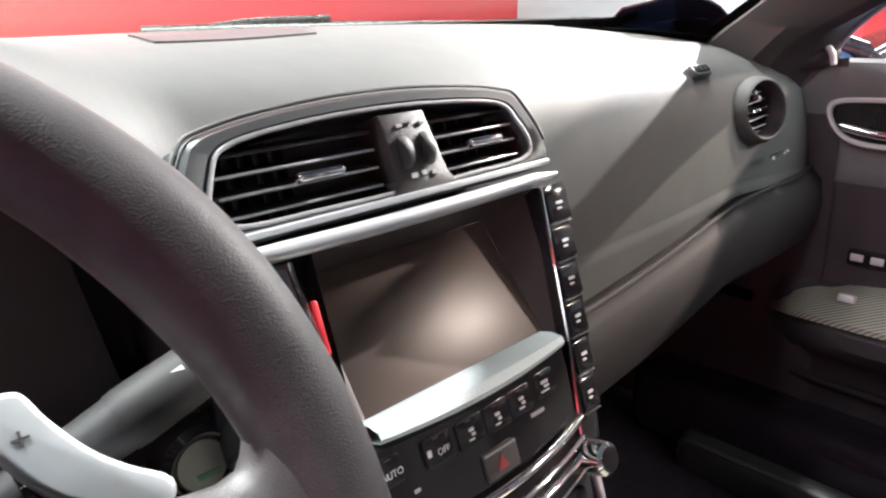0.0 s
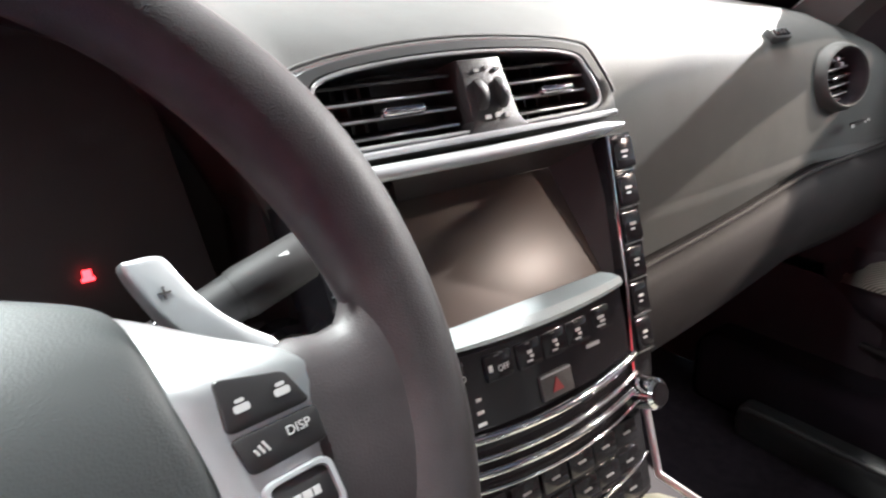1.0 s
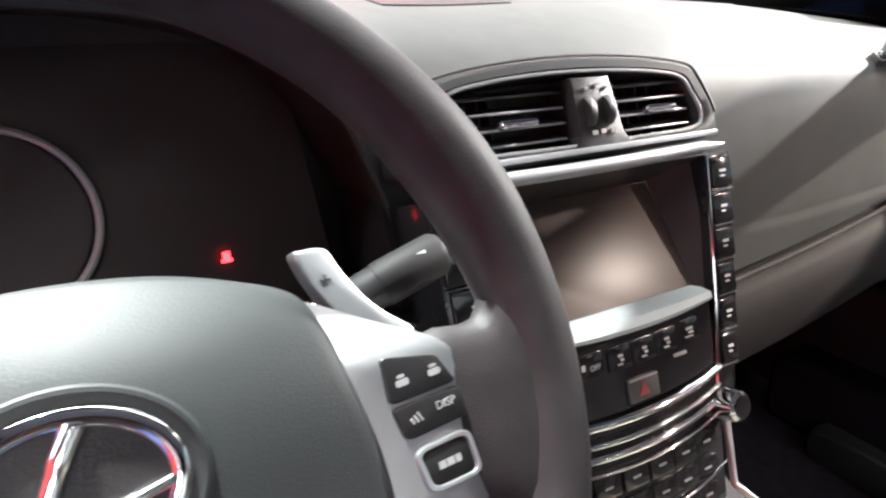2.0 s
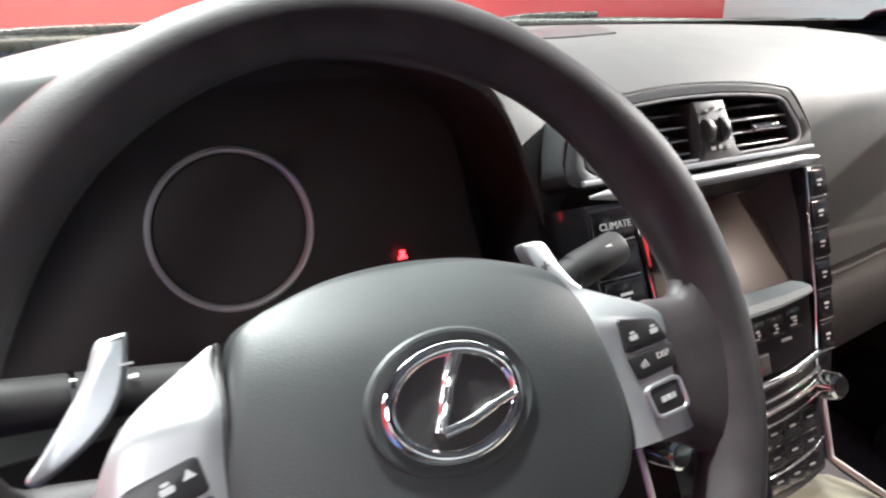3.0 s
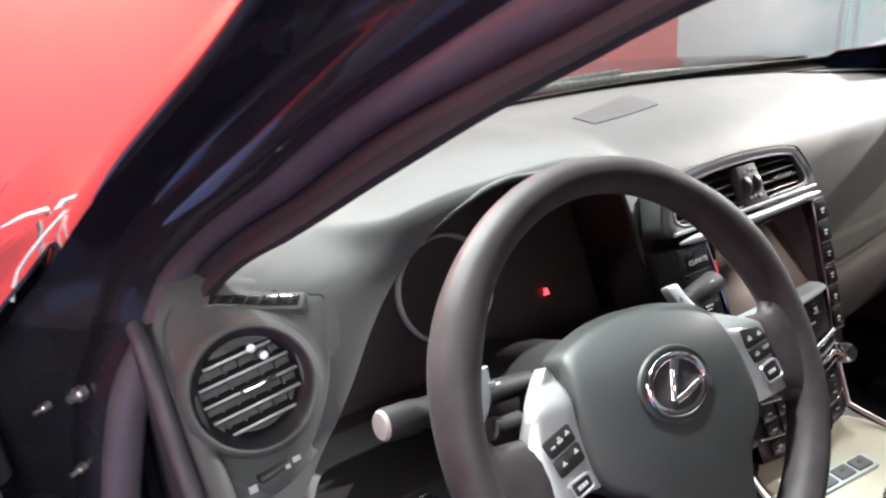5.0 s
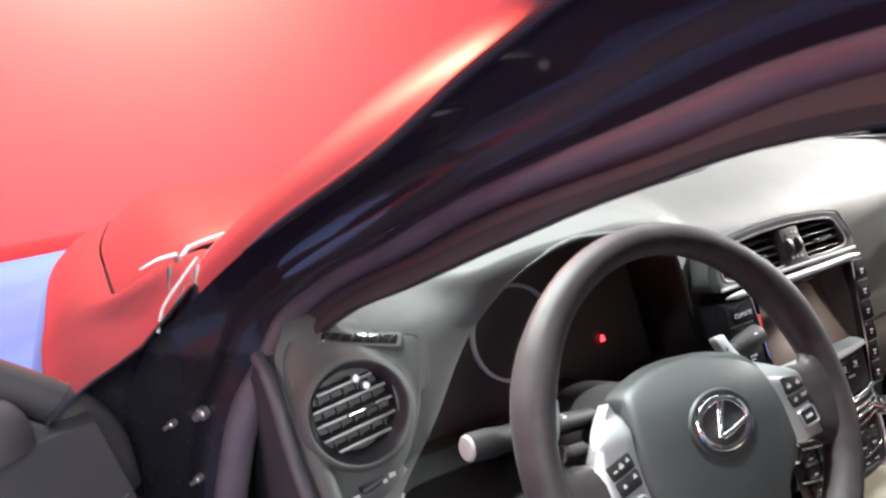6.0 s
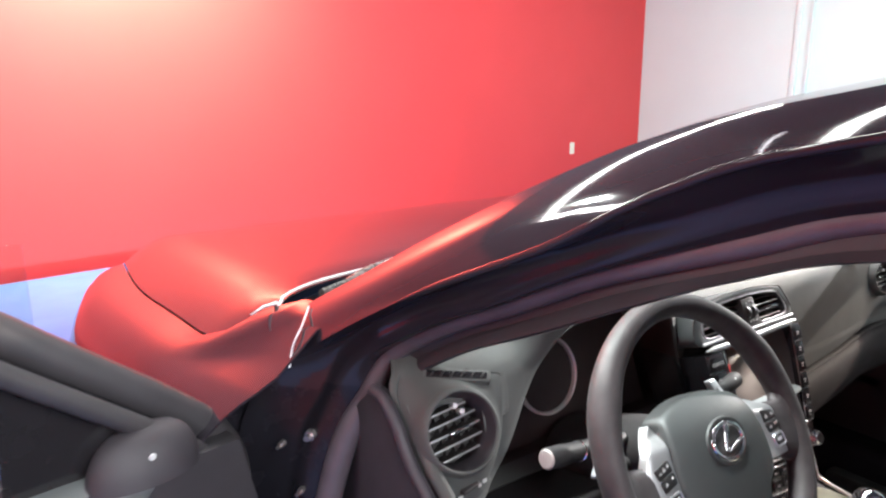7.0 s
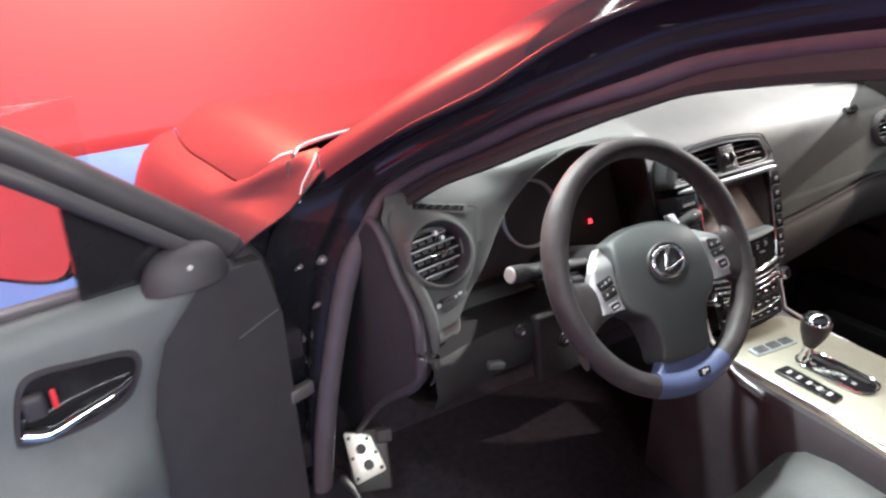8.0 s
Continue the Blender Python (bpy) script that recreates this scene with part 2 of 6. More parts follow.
def lathe(profile, m=I4, n=32):
    """Turns (radius, height) about the z axis of m."""
    rows = [[m @ Vector((r * math.cos(a), r * math.sin(a), h)) for a in (2 * math.pi * j / n for j in range(n))] for r, h in profile]
    solid = profile[0][0] < 1e-6 or profile[-1][0] < 1e-6
    bm = skin(rows, True, solid)
    bmesh.ops.remove_doubles(bm, verts=bm.verts[:], dist=1e-6)
    return bm


def block(m, size, bevel=0.002, steps=2):
    """A box of that size centred on m, with rounded edges."""
    bm = bmesh.new()
    bmesh.ops.create_cube(bm, size=1)
    bmesh.ops.scale(bm, vec=size, verts=bm.verts[:])
    if bevel:
        bmesh.ops.bevel(bm, geom=bm.edges[:], offset=min(bevel, 0.45 * min(size)), segments=steps, profile=0.5, affect="EDGES")
    bm.transform(m)
    return bm


def plate(m, outline, depth, bevel=0.0015, steps=2):
    """A flat piece with that outline in the x, y plane of m, from z = 0 back to z = -depth, its front edge rounded."""
    bm = bmesh.new()
    low = [bm.verts.new((x, y, -depth)) for x, y in outline]
    face = bm.faces.new(low)
    if face.normal.z < 0 or face.calc_area() == 0:
        face.normal_update()
    made = bmesh.ops.extrude_face_region(bm, geom=[face])
    top = [v for v in made["geom"] if isinstance(v, bmesh.types.BMVert)]
    bmesh.ops.translate(bm, vec=(0, 0, depth), verts=top)
    if bevel:
        rim = [e for e in bm.edges if all(abs(v.co.z) < 1e-7 for v in e.verts)]
        bmesh.ops.bevel(bm, geom=rim, offset=bevel, segments=steps, profile=0.5, affect="EDGES")
    bm.transform(m)
    return bm


def rounded(x0, y0, x1, y1, r, n=5):
    """The outline of a rectangle with round corners."""
    out = []
    for cx, cy, a0 in ((x1 - r, y1 - r, 0), (x0 + r, y1 - r, 90), (x0 + r, y0 + r, 180), (x1 - r, y0 + r, 270)):
        out += [(cx + r * math.cos(radians(a0 + 90 * i / n)), cy + r * math.sin(radians(a0 + 90 * i / n))) for i in range(n + 1)]
    return out


def curve_outline(pts, n=6):
    return [(p.x, p.y) for p in smooth_path([(x, y, 0) for x, y in pts], n, True)]


def ease(x, a, b):
    t = min(max((x - a) / (b - a), 0.0), 1.0)
    return t * t * (3 - 2 * t)


def join(*bms):
    """One bmesh out of several."""
    whole = bmesh.new()
    for bm in bms:
        data = bpy.data.meshes.new("tmp")
        bm.to_mesh(data)
        bm.free()
        whole.from_mesh(data)
        bpy.data.meshes.remove(data)
    return whole


def words(text, m, size, mat, parent, name="lettering", label=""):
    """Flat raised lettering in the built-in font, lying in the x, y plane of m."""
    curve = bpy.data.curves.new(name, "FONT")
    curve.body, curve.size, curve.extrude, curve.align_x, curve.align_y = text, size, 0.0002, "CENTER", "CENTER"
    tmp = new(name, curve)
    data = bpy.data.meshes.new_from_object(tmp.evaluated_get(bpy.context.evaluated_depsgraph_get()))
    bpy.data.objects.remove(tmp)
    data.transform(m)
    data.materials.clear()
    data.materials.append(mat)
    ob = new(name, data)
    ob.parent = holder(parent)
    if label:
        tagged(ob, label)
    return ob


def bars(m, boxes, mat, parent, name="print_mark"):
    """Small printed marks: (x, y, width, height) each, each a thin piece."""
    for x, y, w, h in boxes:
        part(name, block(m @ Matrix.Translation((x, y, 0)), (w, h, 0.0006), 0), mat, parent)

# ---- room ----
def wall_y(x):
    return 4.9 + 0.1 * x


def slab(name, corners, height, low, thickness, mat, label):
    """A wall of that thickness on the outer side of a line between two corners of the plan."""
    (x0, y0), (x1, y1) = corners
    m = basis((x0, y0, low), (x1 - x0, y1 - y0, 0), (0, 0, 1))
    long = math.hypot(x1 - x0, y1 - y0)
    ob = part(name, block(m @ Matrix.Translation((long / 2, height / 2, -thickness / 2)), (long, height, thickness), 0), mat)
    return tagged(ob, label, "wall", kind="structure")


floor_ob = part("floor", block(Matrix.Translation((0.9, -0.5, -0.06)), (11.6, 14.6, 0.12), 0), FLOOR_BLUE)
tagged(floor_ob, "blue carpeted showroom floor under the car", "floor", kind="structure")
slab("wall_north", ((6.6, wall_y(6.6)), (-4.6, wall_y(-4.6))), 3.5, 0, -0.15, WALL_RED, "bright red painted wall ahead of the car")
slab("wall_west", ((-4.5, 5.2), (-4.5, -6.6)), 3.5, 0, -0.15, WALL_RED, "red painted side wall of the showroom")
slab("wall_east", ((6.42, -6.6), (6.42, 5.54)), 3.5, 0, -0.15, WALL_WHITE, "white painted side wall of the showroom")
slab("wall_south", ((-4.6, -6.5), (6.5, -6.5)), 3.5, 0, -0.15, WALL_PALE, "pale grey wall behind the car")
tagged(part("ceiling", block(Matrix.Translation((0.9, -0.5, 3.555)), (11.8, 14.8, 0.12), 0), CEILING), "dark grey showroom ceiling", "ceiling", kind="structure")

north = basis((6.41, wall_y(6.41), 0), (-1, -0.1, 0), (0, 0, 1))
base_red = part("baseboard", join(block(north @ Matrix.Translation((5.35, 0.05, 0.008)), (10.7, 0.1, 0.016), 0.003), block(north @ Matrix.Translation((5.35, 0.104, 0.007)), (10.7, 0.008, 0.014), 0.002)), WALL_RED)
tagged(base_red, "red painted baseboard along the red wall", "baseboard", kind="structure")
east = basis((6.42, -6.4, 0), (0, 1, 0), (0, 0, 1))
tagged(part("baseboard", block(east @ Matrix.Translation((5.9, 0.06, -0.008)), (11.7, 0.12, 0.016), 0.003), material("grey vinyl skirting", (0.3, 0.3, 0.31), 0.5)), "grey vinyl skirting along the white wall", "baseboard", kind="structure")
for y, w in ((3.54, 0.06), (3.40, 0.03)):
    tagged(part("trim", block(Matrix.Translation((6.408, y, 1.8)), (0.024, w, 3.4), 0.004), WALL_WHITE), "white vertical joint strip on the white wall", "trim", kind="structure")

socket = thing("wall_socket", "cream plastic wall socket plate low on the red wall", "socket", at=(5.05, wall_y(5.05), 0.0))
plug = basis((0, -0.002, 0.56), (-1, -0.1, 0), (0, 0, 1))
part("cover_plate", plate(plug @ Matrix.Translation((0, 0, 0.008)), rounded(-0.042, -0.068, 0.042, 0.068, 0.006), 0.008, 0.002), CREAM, socket)
for v in (-0.025, 0.025):
    part("outlet", plate(plug @ Matrix.Translation((0, v, 0.0105)), rounded(-0.017, -0.014, 0.017, 0.014, 0.008), 0.003, 0.001), CREAM, socket, "cream socket face")

# ---- car: dashboard ----
car = thing("car", "black four-door car parked with its driver door wide open", "car")


def face_y(x):
    return 0.197 - 0.03 * ease(abs(x), 0.5, 0.68)


def glass_y(x):
    return 0.60 - 0.42 * (x - 0.03) ** 2


WHEEL_X = -0.327


def wide(x):
    """The passenger side reaches further from the middle of the stack."""
    return x if x < 0.2 else 0.2 + 1.2 * (x - 0.2)


HOOD = ((-0.62, 0.742), (-0.57, 0.742), (-0.546, 0.772), (-0.533, 0.788), (-0.507, 0.822), (-0.487, 0.849), (-0.461, 0.879), (-0.435, 0.905), (-0.41, 0.922), (-0.385, 0.933), (-0.35, 0.944), (-0.32, 0.948),
    (-0.27, 0.944), (-0.22, 0.933), (-0.193, 0.921), (-0.173, 0.905), (-0.156, 0.882), (-0.140, 0.853), (-0.125, 0.822), (-0.110, 0.785), (-0.094, 0.742), (0.7, 0.742))
ROLL = ((0.0, 0.24), (0.004, 0.21), (0.007, 0.18), (0.012, 0.145), (0.020, 0.105), (0.030, 0.072), (0.043, 0.046), (0.060, 0.028), (0.080, 0.020), (0.105, 0.014), (0.135, 0.009), (0.165, 0.005), (0.21, 0.001))


ROLL_LEFT = ((0.0, 0.24), (0.002, 0.17), (0.005, 0.12), (0.009, 0.092), (0.015, 0.072), (0.024, 0.056), (0.036, 0.043), (0.052, 0.032), (0.075, 0.022), (0.105, 0.014), (0.135, 0.009), (0.165, 0.005), (0.21, 0.001))


def between(table, x):
    """The height of a line through points at x."""
    if x <= table[0][0]:
        return table[0][1]
    for (a, p), (b, q) in zip(table, table[1:]):
        if x <= b:
            return p + (q - p) * (x - a) / (b - a)
    return table[-1][1]


def hood_line(x):
    """Height of the gauge recess's rim at x."""
    return (between(HOOD, x - 0.006) + 2 * between(HOOD, x) + between(HOOD, x + 0.006)) / 4


def dash_row(x):
    za = hood_line(x)
    b = ease(za, 0.744, 0.80)
    over = ease(-x, 0.08, 0.20) * ease(x, -0.56, -0.43)
    yf, yw = face_y(x) + 0.02 * ease(x, 0.3, 0.68), glass_y(x)
    zt = 0.943 - 0.032 * (abs(x) / 0.64) ** 3 + 0.017 * ease(-x, 0.10, 0.27) * ease(x, -0.58, -0.36)
    crease = 0.715 if x < 0.15 else 0.686 + 0.12 * (x - 0.273)
    left = ease(-x, -0.05, 0.2)
    row = [(yw, zt - 0.014), (yw - 0.12, zt - 0.003)]
    for i in range(10):
        d = 0.004 + (zt - za - 0.004) * (i / 9) ** 1.5
        row.append((yf - 0.028 * over + (between(ROLL, d) + left * (between(ROLL_LEFT, d) - between(ROLL, d))) * (1 - 0.86 * over), zt - d))
    # the pad swells towards the driver round the side vent
    swell = 0.046 * ease(-x, 0.44, 0.53)
    hem = swell * ease(-x, 0.53, 0.575)
    for i in range(2, len(row)):
        y, z = row[i]
        row[i] = (y - swell * (1 - ease(-x, 0.535, 0.61) * ease(z, 0.76, 0.85)) * ease(-z, -0.925, -0.90), z)
    yl = row[-1][0]
    row += [(yl + 0.004 * b, za - 0.002 - 0.003 * b), (yl + (yf + 0.10 - yl) * b, za - 0.005 - 0.008 * b), (yl + (yf + 0.10 - yl) * b, 0.734), (yf - hem + 0.03 * b, 0.729), (yf - hem, 0.722), (yf - hem + 0.002, crease + 0.004), (yf - hem + 0.014, crease)]
    # the left end tucks in under the pillar
    return [Vector((max(wide(x), 0.55 * max(0.0, z - 0.85) - 0.638), y, z)) for y, z in row]


def low_row(x):
    yf = face_y(x) - 0.055 * ease(-x, 0.12, 0.2)
    crease = 0.712 if x < 0.15 else 0.683 + 0.12 * (x - 0.273)
    yf += 0.02 * ease(x, 0.3, 0.68)
    return [Vector((wide(x), yf + y, crease + z)) for y, z in ((0.014 + 0.055 * ease(-x, 0.12, 0.2), 0), (-0.006, -0.004), (-0.016, -0.014), (-0.022, -0.05), (-0.008, -0.10 + 0.02 * (x < 0)), (0.03, -0.14 + 0.045 * (x < 0)), (0.09, -0.17 + 0.06 * (x < 0)), (0.25, -0.19 + 0.07 * (x < 0)))]


STEPS = [-0.638 + 1.318 * i / 144 for i in range(145)]
STEPS = sorted(STEPS + [-0.20 + 0.0022 * i for i in range(54)])
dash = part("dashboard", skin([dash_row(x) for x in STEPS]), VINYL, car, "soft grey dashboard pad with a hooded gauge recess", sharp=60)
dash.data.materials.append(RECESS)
# inside of the hood: its shade is put into the colour
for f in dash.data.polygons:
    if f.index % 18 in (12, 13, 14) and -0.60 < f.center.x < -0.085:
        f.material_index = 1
part("glove_gap", tube([low_row(x)[0] + Vector((0, -0.016, 0.0)) for x in STEPS if x > 0.13], 0.0032, 8), BLACK, dash, "dark gap above the glove box")
part("glove_box", skin([low_row(x) for x in STEPS if x > 0.12]), VINYL_LOW, dash, "dark lower dash with the glove box lid")
part("knee_panel", skin([low_row(x) for x in STEPS if x < -0.10]), VINYL_LOW, dash, "dark plastic knee panel under the wheel")
knee = [(0.262, 0.878), (0.232, 0.873), (0.205, 0.851), (0.192, 0.833), (0.170, 0.810), (0.143, 0.790), (0.128, 0.765), (0.122, 0.735), (0.124, 0.690), (0.142, 0.660), (0.172, 0.632), (0.264, 0.559), (0.335, 0.485), (0.40, 0.41)]
knee_line = [(p.y, p.z) for p in smooth_path([(0, y, z) for y, z in knee], 5)]
for side, x0 in ((-1, 0.650),):
    m = basis((side * x0, 0, 0), (0, side, 0), (0, 0, 1))
    line = [(side * y, z) for y, z in knee_line + [(0.50, 0.42), (0.36, 0.79)]]
    cap = part("end_cap", plate(m, line if side > 0 else line[::-1], 0.02, 0.003), TRIM_DARK, dash, "dark side cover of the dashboard")
    part("cap_edge", tube([Vector((side * (x0 - 0.004), y, z)) for y, z in knee_line], 0.0075, 12), SEAL, cap, "rolled dark edge")
    part("dash_edge", tube([Vector((side * (x0 - 0.020), y - 0.015, z + 0.002)) for y, z in knee_line[6:46]], [0.002 + 0.0065 * ease(i, 0, 8) * ease(-i, -39, -22) for i in range(40)], 12), VINYL, dash, "rounded grey end of the dashboard")

def pad_z(x, y):
    """Height of the pad's top at a place of the plan."""
    row = dash_row(x)
    for p, q in zip(row, row[1:]):
        if q.y <= y <= p.y:
            return q.z + (p.z - q.z) * (y - q.y) / (p.y - q.y)
    return row[2].z


patch = []
for i in range(9):
    (xa, ya), (xb, yb) = (((-0.053 + 0.172 * i / 8, 0.386 + 0.068 * i / 8)), ((-0.05 + 0.15 * i / 8, 0.348 + 0.026 * i / 8)))
    patch.append([Vector((xa + (xb - xa) * k / 4, ya + (yb - ya) * k / 4, pad_z(xa + (xb - xa) * k / 4, ya + (yb - ya) * k / 4) + 0.0015)) for k in range(5)])
part("speaker_cover", thick(skin(patch), 0.002), VENT_GREY, dash, "darker grey speaker cover let into the dash top")

LIP = [x for x in STEPS if -0.41 < x < -0.170]
part("hood_lip", tube([dash_row(x)[11] + Vector((0, -0.0012, 0.0008)) for x in LIP], [0.0004 + 0.0028 * ease(x, -0.41, -0.33) * ease(-x, 0.170, 0.215) for x in LIP], 10), VINYL, dash, "rolled lip of the gauge hood")


def dash_y(x, z):
    """How far ahead the dash face lies at a place of its front view; 0.215 where it falls back into the gauge recess."""
    row = dash_row(x)[:12]
    for p, q in zip(row, row[1:]):
        if q.z <= z <= p.z:
            return q.y + (p.y - q.y) * (z - q.z) / max(1e-6, p.z - q.z)
    return 0.215 if hood_line(x) > 0.76 else face_y(x)


# round side vents
def side_vent(side):
    centre = Vector((-0.587, 0.154, 0.849)) if side < 0 else Vector((0.632, 0.200, 0.826))
    size = 0.96 if side < 0 else 0.74
    m = basis(centre, (1.0, -0.13, 0) if side < 0 else (0.95, -0.26, 0), (0.05, 0.40, 0.92) if side < 0 else (0, 0.20, 1)) @ Matrix.Diagonal((size, size, size, 1))
    # the pad opens behind the vent
    cut = bmesh.new()
    cut.from_mesh(dash.data)
    axis = m.to_3x3() @ Vector((0, 0, 1 / size))
    gone = [f for f in cut.faces if (f.calc_center_median() - centre - axis * axis.dot(f.calc_center_median() - centre)).length < 0.044 * size and f.calc_center_median().y < 0.27]
    bmesh.ops.delete(cut, geom=gone, context="FACES")
    cut.to_mesh(dash.data)
    cut.free()
    ring = part("side_vent", lathe([(0.0570, -0.020), (0.0555, -0.0105), (0.0530, -0.0045), (0.0505, -0.0005), (0.0485, 0.0008), (0.0470, -0.0002), (0.0462, -0.004), (0.0470, -0.010), (0.0570, -0.024)], m, 56), VINYL, dash, "round grey vent with slats")
    part("vent_bowl", lathe([(0.0464, -0.0035), (0.0450, -0.009), (0.0405, -0.030), (0.0398, -0.055), (0.0410, -0.057), (0.0475, -0.010)], m, 48), TRIM_DARK, ring, "dark deep throat of the vent")
    part("vent_back", lathe([(0.0, -0.053), (0.0405, -0.053), (0.0405, -0.056), (0.0, -0.056)], m, 32), BLACK, ring)
    tilt = m @ Matrix.Rotation(0.17, 4, "Z")
    for k in range(5):
        v = -0.0290 + 0.0142 * k
        w = 2 * math.sqrt(0.0402**2 - v * v)
        part("slat", block(tilt @ Matrix.Translation((0, v, -0.038)) @ Matrix.Rotation(0.25, 4, "X"), (w, 0.0030, 0.018), 0.0008), BLACK, ring)
        part("slat_edge", block(tilt @ Matrix.Translation((0, v - 0.0010, -0.0288)), (w * 0.99, 0.0026, 0.0016), 0.0007), SLAT_SILVER, ring)
    for k in range(5):
        part("vane", block(tilt @ Matrix.Translation((-0.0264 + 0.0132 * k, 0, -0.046)), (0.0016, 0.062, 0.010), 0), BLACK, ring)
    part("vent_knob", block(tilt @ Matrix.Translation((0.006, -0.0015, -0.0255)), (0.030, 0.0055, 0.010), 0.0025, 3), CHROME, ring, "chrome slider knob")
    for x, v in ((0.012, 0.028), (0.019, 0.018)):
        part("vent_stud", lathe([(0, 0.002), (0.0032, 0.0016), (0.0038, 0.0), (0.0038, -0.01), (0, -0.01)], tilt @ Matrix.Translation((x, v, -0.0265)), 14), SILVER_PAINT, ring)
    if side < 0:
        # moulded surround that runs from the demister down past the vent
        rows = []
        shape = smooth_path([(-0.513, 0.176, 0.892), (-0.519, 0.165, 0.868), (-0.530, 0.154, 0.830), (-0.547, 0.147, 0.797), (-0.572, 0.140, 0.772), (-0.600, 0.142, 0.765), (-0.625, 0.154, 0.785), (-0.634, 0.182, 0.825), (-0.635, 0.207, 0.856), (-0.629, 0.230, 0.880), (-0.612, 0.243, 0.896), (-0.588, 0.237, 0.901), (-0.563, 0.219, 0.9005), (-0.538, 0.198, 0.898), (-0.521, 0.183, 0.8955)], 6, True)
        n = len(shape)
        back_to = m.inverted()
        for k in range(n + 1):
            q = shape[k % n]
            near = back_to @ q
            a = math.atan2(near.y, near.x)
            start = m @ Vector((0.0545 * math.cos(a), 0.0545 * math.sin(a), -0.0085))
            away = Vector((q.x - centre.x, 0, q.z - centre.z)).normalized()
            sag = Vector((0, 0.0015, -0.0035 * max(0.0, math.sin(a))))
            foot = Vector((max(-0.636, q.x + 0.036 * max(away.x, 0) + 0.006 * min(away.x, 0)), 0, q.z + 0.010 * away.z))
            foot.y = max(q.y + 0.012, min(dash_y(foot.x, foot.z), 0.30) + 0.003)
            rows.append([start, start.lerp(q, 0.2) + sag * 0.6, start.lerp(q, 0.45) + sag, start.lerp(q, 0.7) + sag * 0.7, start.lerp(q, 0.9), q + Vector((0, 0.0015, 0)), q.lerp(foot, 0.15) + Vector((0.001 * away.x, -0.001, 0.001 * away.z)), q.lerp(foot, 0.4) + Vector((0.001 * away.x, -0.001, 0.001 * away.z)), q.lerp(foot, 0.7), foot])
        part("vent_surround", skin(rows), VINYL, dash, "smooth grey surround of the side vent", sharp=80)
        m = basis((-0.588, 0.1375, 0.784), (1, 0.02, 0.04), (0, 0.10, 1))
    else:
        m = m @ Matrix.Translation((0.030, -0.078, -0.002))
    dial = part("vent_dial", block(m @ Matrix.Translation((0, 0, -0.004)) @ Matrix.Rotation(0.18, 4, "Z"), (0.026, 0.0055, 0.012), 0.0025, 3), BLACK, dash, "small thumb wheel")
    bars(m @ Matrix.Translation((0, 0, 0.0025)), ((-0.019, -0.004, 0.0065, 0.0060), (0.0175, 0.004, 0.0065, 0.0042), (0.010, 0.001, 0.004, 0.0035)), PRINT, dial)
    # slim demister slit above
    if side < 0:
        d = basis((-0.5625, 0.2020, 0.8955), (0.060, -0.047, -0.002), (0.40, 0.70, 0.58))
        half = 0.037
    else:
        d = basis((0.520, 0.236, 0.880), (0.95, 0.10, -0.02), (0, 0.75, 0.66))
        half = 0.020
    slot = part("demister", plate(d @ Matrix.Translation((0, 0, 0.0022)), rounded(-half - 0.004, -0.0080, half + 0.004, 0.0080, 0.004), 0.02, 0.0018), VINYL, dash, "slim demister vent")
    part("demister_opening", plate(d @ Matrix.Translation((0, 0, 0.0030)), rounded(-half, -0.0048, half, 0.0048, 0.002), 0.003, 0.0004), PIANO, slot)
    for k in range(6 if side < 0 else 3):
        part("fin", block(d @ Matrix.Translation((-half * 0.8 + 0.0122 * k, 0, 0.0034)) @ Matrix.Rotation(-0.5, 4, "Z"), (0.0022, 0.0090, 0.0012), 0.0003), VINYL_LOW, slot)
    if side < 0:
        seam = [q.lerp(r, 0.10) for q, r in ((rows[k][5], rows[k][3]) for k in range(n - 14, n + 1))]
        part("demister_seam", tube(seam, 0.0011, 8), VINYL_LOW, dash, "fine seam over the demister")


side_vent(-1)
side_vent(1)

# gauges
gauge_m = basis((WHEEL_X, 0.272, 0.82), (1, 0, 0), (0, 0.26, 1))
cluster = part("gauge_panel", plate(gauge_m, [(-0.235, -0.095), (0.19, -0.095), (0.17, 0.07), (0.13, 0.11), (-0.06, 0.11), (-0.105, 0.085), (-0.15, 0.045), (-0.19, 0.0)], 0.012, 0.0), RECESS, car, "unlit dark instrument cluster")


def gauge(x, y, r, mat):
    m = gauge_m @ Matrix.Translation((x, y, 0.002))
    ring = part("gauge_ring", lathe([(r + 0.002, 0), (r + 0.0022, 0.006), (r, 0.009), (r - 0.0018, 0.007), (r - 0.0022, 0), (r + 0.002, 0)], m, 64), mat, cluster, "thin metal ring round a dark gauge")
    part("dial_face", lathe([(0, 0.0012), (r - 0.004, 0.0012), (r - 0.004, 0.0), (0, 0.0)], m, 48), RECESS, ring)


gauge(-0.019, -0.0025, 0.0570, GAUGE_RING)
warn = gauge_m @ Matrix.Translation((0.110, -0.043, 0.004))
part("warning_light", join(block(warn, (0.005, 0.005, 0.001), 0.0008), block(warn @ Matrix.Translation((0, -0.0035, 0)), (0.0075, 0.0025, 0.001), 0.0006)), RED_GLOW, cluster, "glowing red warning light")

# ---- car: centre stack ----
ST = basis((0.013, 0.162, 0.85), (1, 0, 0), (0, 0.34, 0.94))


def at(x, y, z=0.0):
    return ST @ Matrix.Translation((x, y, z))


